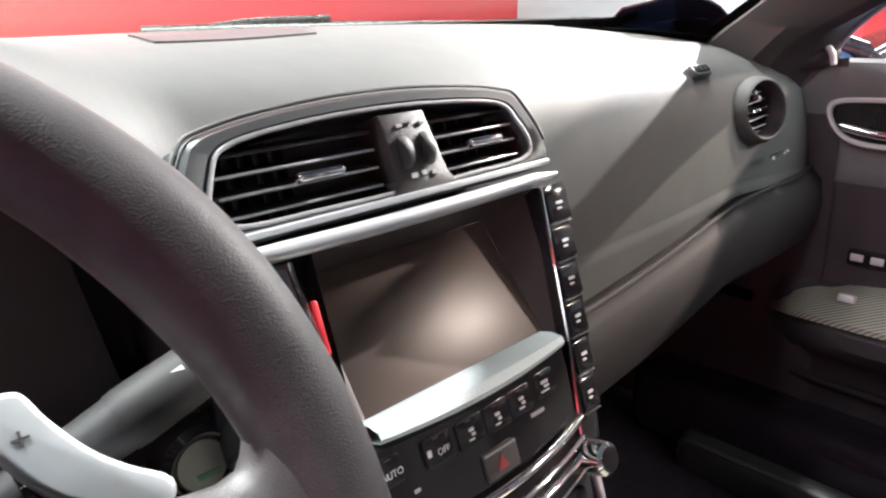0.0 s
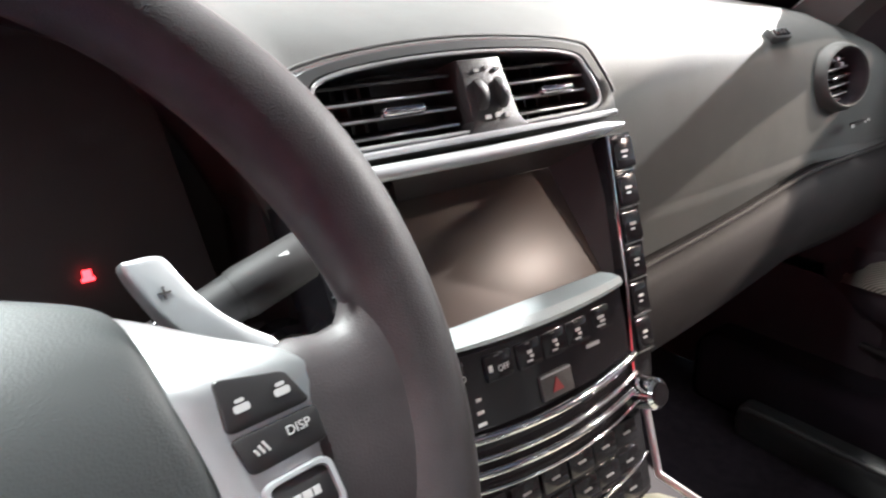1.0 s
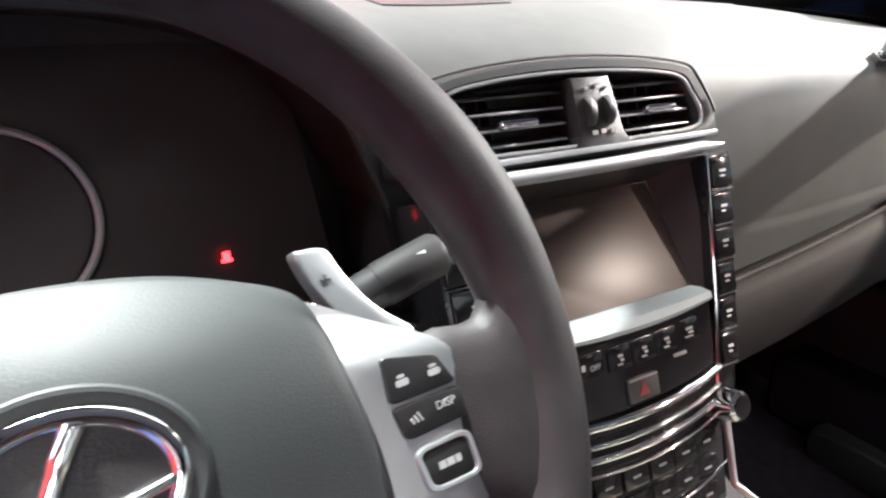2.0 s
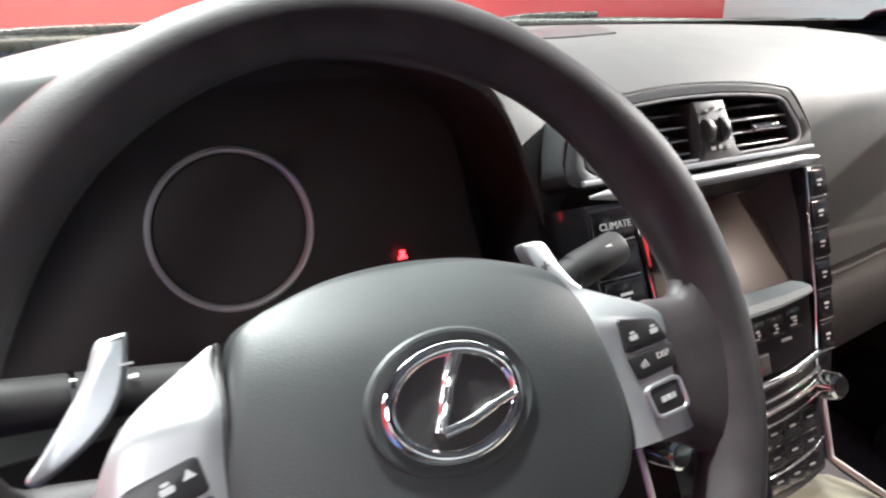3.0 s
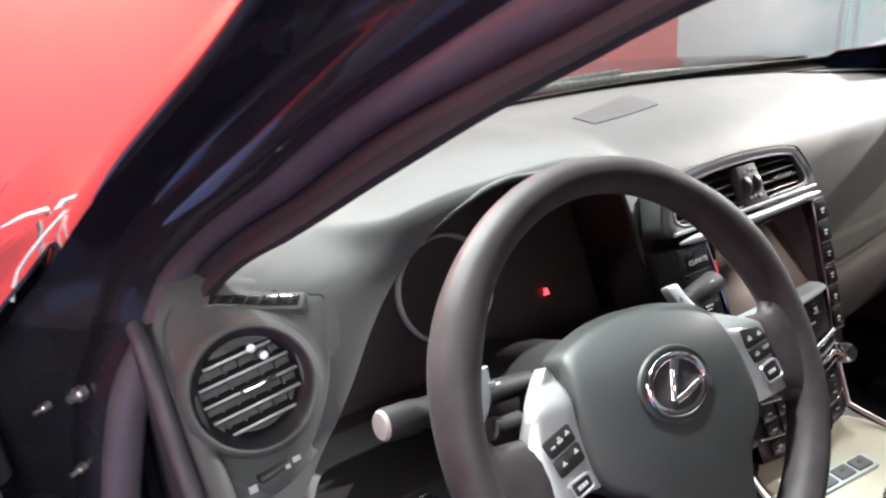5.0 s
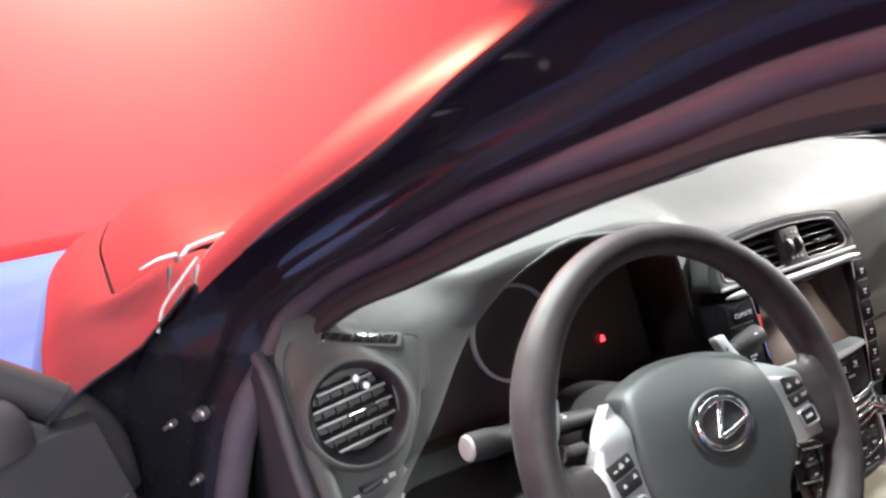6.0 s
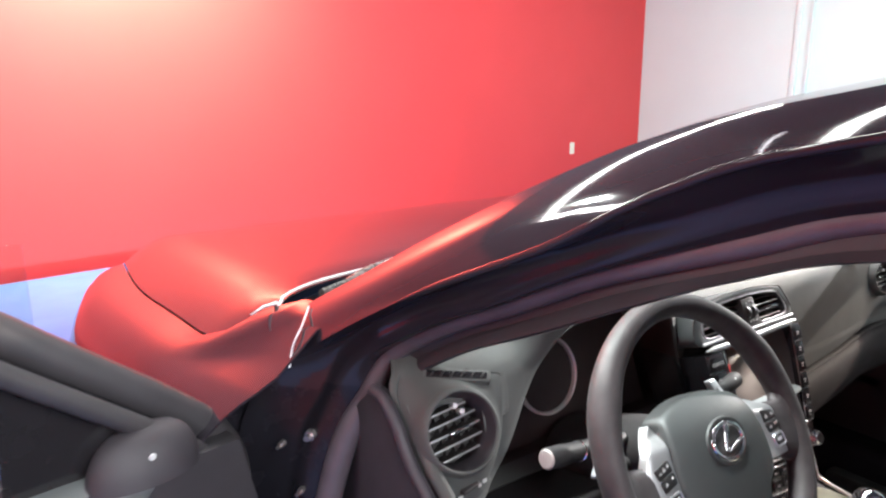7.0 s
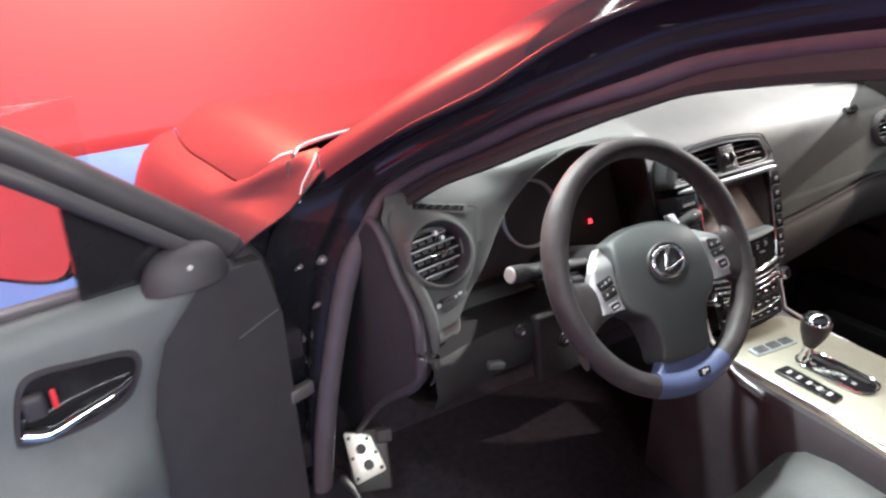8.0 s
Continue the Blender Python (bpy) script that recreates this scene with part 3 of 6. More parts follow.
def ring_plate(m, outer, inner, depth, lip=0.003):
    """A frame between two outlines of the same number of points, its edges eased."""
    def row(pts, z, toward, k):
        return [m @ Vector((x + (u - x) * k, y + (v - y) * k, z)) for (x, y), (u, v) in zip(pts, toward)]
    return skin([row(outer, -depth, inner, 0), row(outer, -lip, inner, 0), row(outer, 0, inner, 0.22), row(inner, 0, outer, 0.25), row(inner, -lip, outer, 0), row(inner, -depth, outer, 0)], True)


outer = curve_outline([(-0.137, -0.004), (-0.128, 0.040), (-0.105, 0.052), (-0.04, 0.059), (0.03, 0.059), (0.10, 0.052), (0.124, 0.040), (0.136, -0.004), (0.06, -0.008), (-0.06, -0.008)], 8)
inner = curve_outline([(-0.116, 0.004), (-0.114, 0.032), (-0.098, 0.044), (-0.04, 0.050), (0.03, 0.050), (0.094, 0.044), (0.112, 0.032), (0.118, 0.004), (0.055, 0.000), (-0.055, 0.000)], 8)
vents = part("centre_vent", ring_plate(ST, outer, inner, 0.045), SILVER_PAINT, car, "pair of centre vents in a satin frame")
vents.data.materials[0] = VENT_GREY
part("frame_seam", tube([ST @ Vector((x * 1.012, y * 1.03 + 0.0005, -0.003)) for x, y in outer[3:54]], 0.0013, 8), BLACK, vents, "dark seam round the vent frame")
part("frame_lip", tube([ST @ Vector((x, y, -0.0012)) for x, y in inner], 0.0015, 8, True), SLAT_SILVER, vents, "thin bright lip round the opening")
part("vent_box", plate(at(0, 0, -0.04), [(x * 1.02, y) for x, y in inner], 0.01, 0), BLACK, vents)
for side, x0, x1 in ((-1, -0.113, -0.009), (1, 0.034, 0.114)):
    for k in range(4):
        v = 0.0085 + 0.0108 * k
        x_a = x0 + (0.004 if k == 3 else 0) * (side < 0)
        x_b = x1 - (0.004 if k == 3 else 0) * (side > 0)
        part("slat", block(at((x_a + x_b) / 2, v, -0.016) @ Matrix.Rotation(0.3, 4, "X"), (x_b - x_a, 0.0020, 0.018), 0.0007), BLACK, vents)
        part("slat_edge", block(at((x_a + x_b) / 2, v - 0.0022, -0.0068), (x_b - x_a - 0.002, 0.0016, 0.0014), 0.0005), SILVER if k < 3 else VINYL_LOW, vents)
    part("vent_knob", block(at((x0 + x1) / 2 + (0.008 if side < 0 else 0.006), 0.0195, -0.004), (0.031, 0.0058, 0.010), 0.0026, 3), CHROME, vents, "bright slider knob")
for k in range(12):
    part("vane", block(at(-0.106 + 0.0095 * k if k < 6 else 0.045 + 0.012 * (k - 6), 0.024, -0.032), (0.0015, 0.044, 0.012), 0), BLACK, vents)
split = part("vent_divider", plate(at(0, 0, 0.001), [(-0.007, 0.046), (0.029, 0.046), (0.037, 0.006), (0.045, -0.004), (-0.012, -0.004), (-0.004, 0.006)], 0.03, 0.002), BLACK, vents, "black divider with two thumb wheels")
for x in (0.006, 0.024):
    part("thumb_wheel", lathe([(0, 0.0035), (0.012, 0.0035), (0.0125, 0.002), (0.0125, -0.002), (0.012, -0.0035), (0, -0.0035)], at(x, 0.022, -0.006) @ Matrix.Rotation(radians(90), 4, "Y"), 24), BLACK, split)
bars(at(0.0155, 0, 0.0015), ((-0.009, 0.038, 0.004, 0.002), (0, 0.0395, 0.003, 0.002), (0.009, 0.038, 0.004, 0.002), (-0.007, 0.007, 0.005, 0.003), (0.001, 0.0075, 0.004, 0.003), (0.010, 0.007, 0.005, 0.003)), PRINT, split)

part("silver_strip", tube([at(x, -0.0145 - 0.002 * math.cos(x * 11), 0.004) @ Vector((0, 0, 0)) for x in (-0.128 + 0.264 * i / 24 for i in range(25))], [0.0050 * min(1.0, 0.25 + 0.35 * min(i, 24 - i)) for i in range(25)], 12, flat=0.8, up=(0, -0.94, 0.34)), STRIP, car, "satin silver strip under the centre vents")
part("silver_strip", tube([at(x, -0.0045, 0.002) @ Vector((0, 0, 0)) for x in (-0.130 + 0.262 * i / 12 for i in range(13))], 0.0022, 8), STRIP, car, "thin silver lip under the centre vents")

stack = part("centre_panel", plate(at(0, 0, -0.052), [(-0.14, 0.05), (0.142, 0.05), (0.135, -0.12), (0.112, -0.30), (-0.112, -0.30), (-0.135, -0.12)], 0.06, 0), VINYL_LOW, car, "dark centre stack with a display and rows of buttons")
# the well round the display
front_ring = [(-0.074, -0.021), (0.119, -0.021), (0.110, -0.128), (-0.076, -0.128)]
back_ring = [(-0.064, -0.034, -0.034), (0.0865, -0.034, -0.034), (0.091, -0.119, -0.006), (-0.066, -0.119, -0.006)]
well = [[ST @ Vector((x, y, 0)) for x, y in front_ring], [ST @ Vector(p) for p in back_ring]]
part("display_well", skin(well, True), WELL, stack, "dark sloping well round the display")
p = [ST @ Vector(q) for q in back_ring]
scr = basis((p[0] + p[1] + p[2] + p[3]) / 4, p[1] - p[0], p[0] - p[3])
to_local = scr.inverted()
part("display", plate(scr, [(q.x, q.y) for q in (to_local @ k for k in p)], 0.006, 0.0006), SCREEN, stack, "matt brown switched-off display")
rows = []
for i in range(13):
    t = i / 12
    x, bow = -0.072 + 0.160 * t, 4 * t * (1 - t)
    rows.append([ST @ Vector(q) for q in ((x, -0.1185, -0.009), (x, -0.1195, 0.004), (x, -0.1225 - 0.001 * bow, 0.0125 + 0.003 * bow), (x, -0.1265 - 0.003 * bow, 0.014 + 0.004 * bow), (x, -0.1290 - 0.004 * bow, 0.012 + 0.004 * bow), (x, -0.1300 - 0.003 * bow, -0.01))])
part("display_ledge", skin(rows), LEDGE, stack, "pale grey ledge under the display")

# button columns
def column(side):
    name = "button_column"
    x0, x1 = ((-0.137, -0.092) if side < 0 else (0.111, 0.139))
    shape = [(x0, -0.021), (x1, -0.021), (0.125, -0.135), (0.109, -0.205), (0.086, -0.205), (0.099, -0.135)] if side > 0 else [(x0, -0.021), (x1, -0.021), (x1 + 0.006, -0.135), (x1 + 0.01, -0.205), (x0 + 0.012, -0.205), (x0 + 0.004, -0.135)]
    strip = part(name, plate(at(0, 0, 0.006), shape, 0.05, 0.002), PIANO, stack, "column of gloss black buttons")
    for k in range(6):
        y = -0.036 - 0.027 * k
        x = (x0 + x1) / 2 - (0.0036 * k if side > 0 else -0.0012 * k)
        w = (x1 - x0) - 0.005 - 0.0011 * k
        b = part("button", plate(at(x, y, 0.0085), rounded(-w / 2, -0.0115, w / 2, 0.0115, 0.002, 3), 0.006, 0.0012), PIANO, strip)
        if side < 0 and k == 0:
            words("CLIMATE", at(x + 0.002, y - 0.002, 0.0088), 0.0075, PRINT, b)
        else:
            bars(at(x, y, 0.0088), ((0.0, 0.001, w * 0.30, 0.0020), (-0.001, -0.003, w * 0.2, 0.0014)), PRINT, b)
        part("button_gap", block(at(x, y - 0.0135, 0.0066), (w, 0.0008, 0.002), 0.0003), VENT_GREY, strip)
    xe = x0 if side > 0 else x1
    part("column_edge", tube([at(xe, -0.022, 0.007) @ Vector(), at(xe - side * 0.012, -0.135, 0.007) @ Vector(), at(xe - side * 0.025, -0.205, 0.007) @ Vector()], 0.0013, 8), CHROME, strip, "thin bright edge")
    return strip


column(1)
left_column = column(-1)
part("red_strip", block(at(-0.083, -0.060, 0.004), (0.003, 0.03, 0.004), 0.001), RED_PLASTIC, left_column, "narrow red strip")

# climate panel, bowed outwards
def bowed(y0, y1, w0, w1, out, mat, name, parent, label="", n=16):
    rows = []
    for i in range(n + 1):
        t = 2 * i / n - 1
        bow = 0.008 * (1 - t * t)
        rows.append([ST @ Vector(q) for q in ((t * w0, y0, -0.03), (t * w0, y0 - 0.5 * bow, out - 0.002 + bow), (t * w0, y0 - 0.0015 - 0.5 * bow, out + bow), (t * w1, y1 - 0.5 * bow, out + bow), (t * w1, y1 - 0.0015 - 0.5 * bow, out - 0.002 + bow), (t * w1, y1, -0.03))])
    return part(name, skin(rows), mat, parent, label)


climate = bowed(-0.130, -0.180, 0.092, 0.090, 0.006, PIANO, "climate_panel", stack, "gloss black climate panel")
for k, (x, w) in enumerate(((-0.069, 0.020), (-0.037, 0.020), (-0.012, 0.013), (0.011, 0.013), (0.0345, 0.014), (0.061, 0.022))):
    z = 0.0066 + 0.008 * (1 - (x / 0.092) ** 2)
    y = -0.1445 - 0.003 * (1 - (x / 0.09) ** 2)
    key = part("climate_key", plate(at(x, y, z + 0.0002), rounded(-0.0108, -0.0085, 0.0108, 0.0085, 0.002, 3), 0.004, 0.0003), PIANO, climate)
    if k < 2:
        words(("AUTO", "OFF")[k], at(x + 0.003 * k, y - 0.002, z + 0.0006), 0.0054, PRINT, key)
    if k == 1:
        bars(at(x - 0.0075, y, z + 0.0006), ((0, 0, 0.003, 0.004),), PRINT, key)
    elif k > 1:
        bars(at(x, y, z + 0.0006), ((0, 0.0012, w * 0.30, 0.0020), (0.0012, -0.0018, w * 0.22, 0.0018), (-0.001, -0.0046, w * 0.36, 0.0010)), PRINT, key)
    part("key_light", block(at(x - 0.001, y + 0.0068, z + 0.0006), (0.004, 0.0006, 0.0004), 0), VENT_GREY, key)
hazard = part("hazard_button", plate(at(0.0050, -0.1735, 0.0158), rounded(-0.0145, -0.0085, 0.0145, 0.0085, 0.0015, 3), 0.006, 0.0008), BLACK, climate, "hazard button with a red triangle")
part("triangle", plate(at(0.0045, -0.1735, 0.0164), [(-0.0050, -0.0045), (0.0050, -0.0045), (0, 0.0050)], 0.0008, 0), RED_DIM, hazard)
bars(at(0.0050, -0.1735, 0.0160), ((0, 0.0076, 0.0270, 0.0012),), SLAT_SILVER, hazard)
bars(at(-0.056, -0.170, 0.0108), ((0.001, 0.0070, 0.007, 0.0022), (0, -0.0010, 0.007, 0.0022), (-0.001, -0.0085, 0.007, 0.0022)), PRINT, climate)
bars(at(0.047, -0.1605, 0.0126), ((0, 0, 0.013, 0.0024),), SLAT_SILVER, climate)

audio = bowed(-0.186, -0.285, 0.092, 0.084, 0.004, PIANO, "audio_panel", stack, "gloss black audio panel with chrome trim")
for y, r, k in ((-0.1825, 0.0034, 0.091), (-0.1955, 0.0022, 0.088), (-0.2045, 0.0029, 0.089), (-0.2155, 0.0012, 0.086), (-0.256, 0.0011, 0.084)):
    part("chrome_trim", tube([ST @ Vector((t * k, y - 0.007 * (1 - t * t), 0.008 + 0.009 * (1 - t * t))) for t in (i / 12 - 1 for i in range(25))], r, 10), CHROME, audio, "bowed chrome strip")
for r in range(3):
    for c in range(6):
        x = -0.063 + 0.0252 * c
        z = 0.0062 + 0.008 * (1 - (x / 0.1) ** 2)
        key = part("audio_key", plate(at(x * (1 - 0.04 * r), -0.232 - 0.020 * r, z), rounded(-0.0116, -0.0080, 0.0116, 0.0080, 0.002, 3), 0.004, 0.0005), PIANO, audio)
        bars(at(x * (1 - 0.04 * r), -0.232 - 0.020 * r, z + 0.0004), ((0, 0, 0.007, 0.0014),), SLAT_SILVER, key)
for side in (-1, 1):
    knob = part("dial", lathe([(0, 0.024), (0.009, 0.024), (0.0115, 0.022), (0.0125, 0.012), (0.0125, 0.0), (0, 0)], at(-0.100 if side < 0 else 0.089, -0.211, 0.002), 28), CHROME, audio, "chrome volume dial")
    part("dial_cap", lathe([(0, 0.0252), (0.008, 0.0252), (0.0085, 0.0245), (0, 0.0245)], at(-0.100 if side < 0 else 0.089, -0.211, 0.002), 24), PIANO, knob)
for side in (-1, 1):
    part("side_trim", tube([at(side * 0.122, -0.13, -0.012) @ Vector(), at(side * 0.110, -0.21, -0.008) @ Vector(), at(side * 0.104, -0.285, -0.004) @ Vector(), Vector((0.013 + side * 0.125, 0.0, 0.557)), Vector((0.013 + side * 0.13, -0.06, 0.55))], 0.0032, 10), SILVER, stack, "silver rail beside the stack")

# start button
start_m = basis((-0.132, 0.168, 0.728), (1, 0, 0), (0, 0.2, 1))
start = part("start_button", lathe([(0, 0.003), (0.0135, 0.003), (0.0150, 0.001), (0.0150, -0.01), (0, -0.01)], start_m, 32), PALE, dash, "round silver start button")
part("bezel", lathe([(0.0155, -0.01), (0.0155, 0.004), (0.0195, 0.009), (0.0235, 0.006), (0.025, -0.01)], start_m, 32), PIANO, start)
part("bezel_ring", lathe([(0.0165, 0.0060), (0.0175, 0.0078), (0.0190, 0.0092), (0.0175, 0.0055)], start_m, 32), CHROME, start, "thin chrome ring of the start button")
bars(start_m @ Matrix.Translation((0, 0, 0.0032)), ((0.002, -0.0060, 0.013, 0.0030),), GREEN_PRINT, start)
# small switches left of the column
part("switch_panel", block(Matrix.Translation((-0.400, 0.122, 0.660)) @ Matrix.Rotation(-0.1, 4, "X"), (0.092, 0.02, 0.112), 0.006, 3), VINYL_LOW, dash, "raised dark switch panel")
part("bonnet_lever", block(Matrix.Translation((-0.526, 0.116, 0.664)) @ Matrix.Rotation(0.3, 4, "Y"), (0.03, 0.018, 0.012), 0.004, 3), VINYL, dash, "grey bonnet release lever")
for x, z in ((-0.398, 0.668), (-0.473, 0.700)):
    sw = basis((x, 0.108 if x > -0.45 else 0.122, z), (1, 0, 0), (0, 0, 1))
    k = part("switch", lathe([(0, 0.006), (0.008, 0.006), (0.011, 0.003), (0.013, 0.003), (0.0135, 0), (0, 0)], sw, 24), PIANO, dash, "small round switch")
    bars(sw @ Matrix.Translation((0, 0, 0.0064)), ((0, 0, 0.006, 0.005),), PRINT, k)

# ---- car: steering wheel ----
RAKE = radians(29.6)
WH = basis((WHEEL_X, 0, 0.82), (1, 0, 0), (0, math.sin(RAKE), math.cos(RAKE)))
def rim_r(a):
    """Thickness of the rim at an angle: fuller where the thumbs rest, slimmer at the top."""
    d = math.degrees(a) % 360
    thumbs = sum(math.exp(-((d - c) / 16) ** 2) for c in (28, 152))
    return 0.0162 + 0.0022 * thumbs - 0.0010 * math.exp(-((d - 90) / 30) ** 2)


RIM = [2 * math.pi * i / 120 for i in range(120)]
wheel = part("steering_wheel", tube([Vector((0.1705 * math.cos(a), 0.1705 * math.sin(a), -0.004)) for a in RIM], [rim_r(a) for a in RIM], 22, True, 1.08, (0, 0, 1), WH), LEATHER, car, "dark leather steering wheel with silver spokes")


# the middle of the wheel sits a little off and is turned a touch
HUB_M = WH @ Matrix.Translation((0.005, 0, 0)) @ Matrix.Rotation(radians(-2.2), 4, "Z")


def wh(x, y, z=0.0):
    return HUB_M @ Matrix.Translation((x, y, z))


def across(a, b, lift, m, wall=0.014, edge=0.0016, n=10):
    """A curved cover between two edge lines of equal length; lift(x, y) is its height, its long edges are eased and turned down."""
    rows = []
    for (x0, y0), (x1, y1) in zip(a, b):
        row = [(x0, y0, lift(x0, y0) - wall)]
        for k in range(n + 1):
            t = k / n
            x, y = x0 + (x1 - x0) * t, y0 + (y1 - y0) * t
            row.append((x, y, lift(x, y) - edge * (1 - math.sin(math.pi * min(max(t, 0.0), 1.0))) ** 3))
        row.append((x1, y1, lift(x1, y1) - wall))
        rows.append([m @ Vector(p) for p in row])
    return skin(rows)


def along(pts, n=28):
    """Points at even steps along a smooth line through pts."""
    line = smooth_path([(x, y, 0) for x, y in pts], 10)
    ways = [0.0]
    for p, q in zip(line, line[1:]):
        ways.append(ways[-1] + (q - p).length)
    out = []
    for i in range(n + 1):
        d = ways[-1] * i / n
        k = max(j for j in range(len(ways)) if ways[j] <= d + 1e-9)
        k = min(k, len(line) - 2)
        q = line[k].lerp(line[k + 1], (d - ways[k]) / max(1e-9, ways[k + 1] - ways[k]))
        out.append((q.x, q.y))
    return out


def soft_quad(pts, r=0.25, n=4):
    """The outline of a quadrangle with eased corners; r: the part of each side that a corner takes."""
    p = [Vector((x, y)) for x, y in pts]
    out = []
    for i in range(4):
        a, b, c = p[i] + (p[i - 1] - p[i]) * r, p[i], p[i] + (p[(i + 1) % 4] - p[i]) * r
        for k in range(n + 1):
            t = k / n
            q = a * (1 - t) ** 2 + b * 2 * t * (1 - t) + c * t * t
            out.append((q.x, q.y))
    return out


def drawn_in(line, d):
    """An outline moved in towards its middle by about d."""
    cx, cy = sum(x for x, _ in line) / len(line), sum(y for _, y in line) / len(line)
    return [(x - (x - cx) / math.hypot(x - cx, y - cy) * d, y - (y - cy) / math.hypot(x - cx, y - cy) * d) for x, y in line]


# airbag cover: broad at the spokes, running down into a narrow tail
hub_half = ((0.0, 0.0605), (0.030, 0.0582), (0.055, 0.0515), (0.073, 0.0435), (0.0795, 0.030), (0.084, 0.010), (0.088, -0.008), (0.0895, -0.026), (0.0865, -0.044), (0.076, -0.057), (0.059, -0.067), (0.050, -0.085), (0.045, -0.110), (0.042, -0.134), (0.0, -0.138))
hub_line = curve_outline(list(hub_half) + [(-x, y) for x, y in hub_half[-2:0:-1]], 5)


def crown(x, y):
    """Height of the airbag cover over the wheel's plane."""
    return 0.0190 - 0.013 * (abs(x) / 0.088) ** 2.6 - 0.034 * (max(0.0, y + 0.020) / 0.0805) ** 3.0 - 0.012 * (max(0.0, -y - 0.030) / 0.105) ** 1.6


hub_rows = [[HUB_M @ Vector((x, y, -0.036)) for x, y in hub_line]]
for k in (0.0, 0.008, 0.02, 0.04, 0.08, 0.14, 0.22, 0.32, 0.44, 0.58, 0.72, 0.86, 0.99):
    grow = [(x * (1 - k), -0.022 + (y + 0.022) * (1 - k)) for x, y in hub_line]
    hub_rows.append([HUB_M @ Vector((x, y, crown(x, y) - 0.0035 * (1 - min(1.0, k / 0.04)) ** 2)) for x, y in grow])
hub = part("airbag_cover", skin(hub_rows, True, True), HUB, wheel, "smooth grey airbag cover", sharp=50)

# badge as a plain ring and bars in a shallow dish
BADGE_AT = wh(-0.0035, -0.001)


def oval(rx, ry, z, n=56):
    return [BADGE_AT @ Vector((rx * math.cos(a), ry * math.sin(a), z)) for a in (2 * math.pi * i / n for i in range(n))]


badge = part("badge", tube([Vector((0.0280 * math.cos(a), 0.0205 * math.sin(a), 0.0198)) for a in (2 * math.pi * i / 64 for i in range(64))], 0.0031, 14, True, 0.75, (0, 0, 1), BADGE_AT), CHROME, wheel, "bright chrome oval emblem")
part("badge_recess", skin([oval(0.0372, 0.0290, 0.0176), oval(0.0362, 0.0281, 0.0198), oval(0.0348, 0.0268, 0.0202), oval(0.0330, 0.0252, 0.0190), oval(0.0150, 0.0120, 0.0190), oval(0.0005, 0.0005, 0.0190)], True), HUB, badge, "shallow dish round the emblem")
part("badge_ground", plate(BADGE_AT @ Matrix.Translation((0, 0, 0.0194)), [(0.0285 * math.cos(a), 0.0210 * math.sin(a)) for a in (2 * math.pi * i / 40 for i in range(40))], 0.001, 0), BLACK, badge)
part("badge_bar", tube(smooth_path([BADGE_AT @ Vector((x, y, 0.0206)) for x, y in ((0.0035, 0.0180), (-0.0015, 0.009), (-0.0055, -0.001), (-0.0095, -0.0100))], 5), [0.0036] * 6 + [0.0031] * 5 + [0.0026] * 5, 12, flat=0.8), BADGE, badge, "slanting chrome bar")
part("badge_bar", tube(smooth_path([BADGE_AT @ Vector((x, y, 0.0206)) for x, y in ((-0.0085, -0.0105), (0.004, -0.0085), (0.015, -0.0050), (0.0255, -0.0022))], 5), [0.0030] * 6 + [0.0028] * 5 + [0.0022] * 5, 12, flat=0.8), BADGE, badge, "level chrome bar")


def icon(m, kind, parent):
    """A small pale symbol on a button: a handset, a wave, an arrow or a dash."""
    if kind == "dash":
        bits = [block(m, (0.0042, 0.0013, 0.0005), 0)]
    elif kind == "arrow":
        bits = [plate(m, [(-0.0024, -0.0014), (0.0024, -0.0014), (0.0, 0.0020)], 0.0006, 0)]
    elif kind == "wave":
        bits = [block(m @ Matrix.Translation((0.0016 * k - 0.0016, 0.0004 * k, 0)) @ Matrix.Rotation(0.4, 4, "Z"), (0.0008, 0.0022 + 0.0007 * k, 0.0005), 0) for k in range(3)]
    else:
        bits = [plate(m, rounded(-0.0026, -0.0018, 0.0026, 0.0006, 0.0008, 2), 0.0006, 0), plate(m @ Matrix.Translation((0.0, 0.0017, 0)), rounded(-0.0015, -0.0006, 0.0015, 0.0006, 0.0005, 2), 0.0006, 0)]
    part("print_mark", join(*bits), PRINT, parent)


def trim_lift(x, y):
    """The spoke trims lean away from the driver at their upper tips and outer edges."""
    return 0.0045 - 0.027 * ease(y, 0.010, 0.048) - 0.004 * ease(abs(x), 0.118, 0.138)


SPOKE_IN = {-1: ((0.0825, 0.0395), (0.0850, 0.028), (0.0868, 0.012), (0.0888, -0.005), (0.0890, -0.025), (0.0855, -0.047)),
    1: ((0.0700, 0.0445), (0.0775, 0.027), (0.0835, 0.010), (0.0872, -0.004), (0.0900, -0.018), (0.0912, -0.034), (0.0900, -0.045))}
SPOKE_OUT = {-1: ((0.0840, 0.0400), (0.1000, 0.0305), (0.1135, 0.0215), (0.1215, 0.0135), (0.1290, 0.0), (0.1315, -0.0125), (0.1300, -0.030), (0.1265, -0.046)),
    1: ((0.0715, 0.0452), (0.0875, 0.037), (0.1025, 0.0275), (0.1185, 0.0185), (0.1275, 0.0092), (0.1315, -0.0034), (0.1335, -0.0207), (0.1335, -0.036), (0.1310, -0.044))}
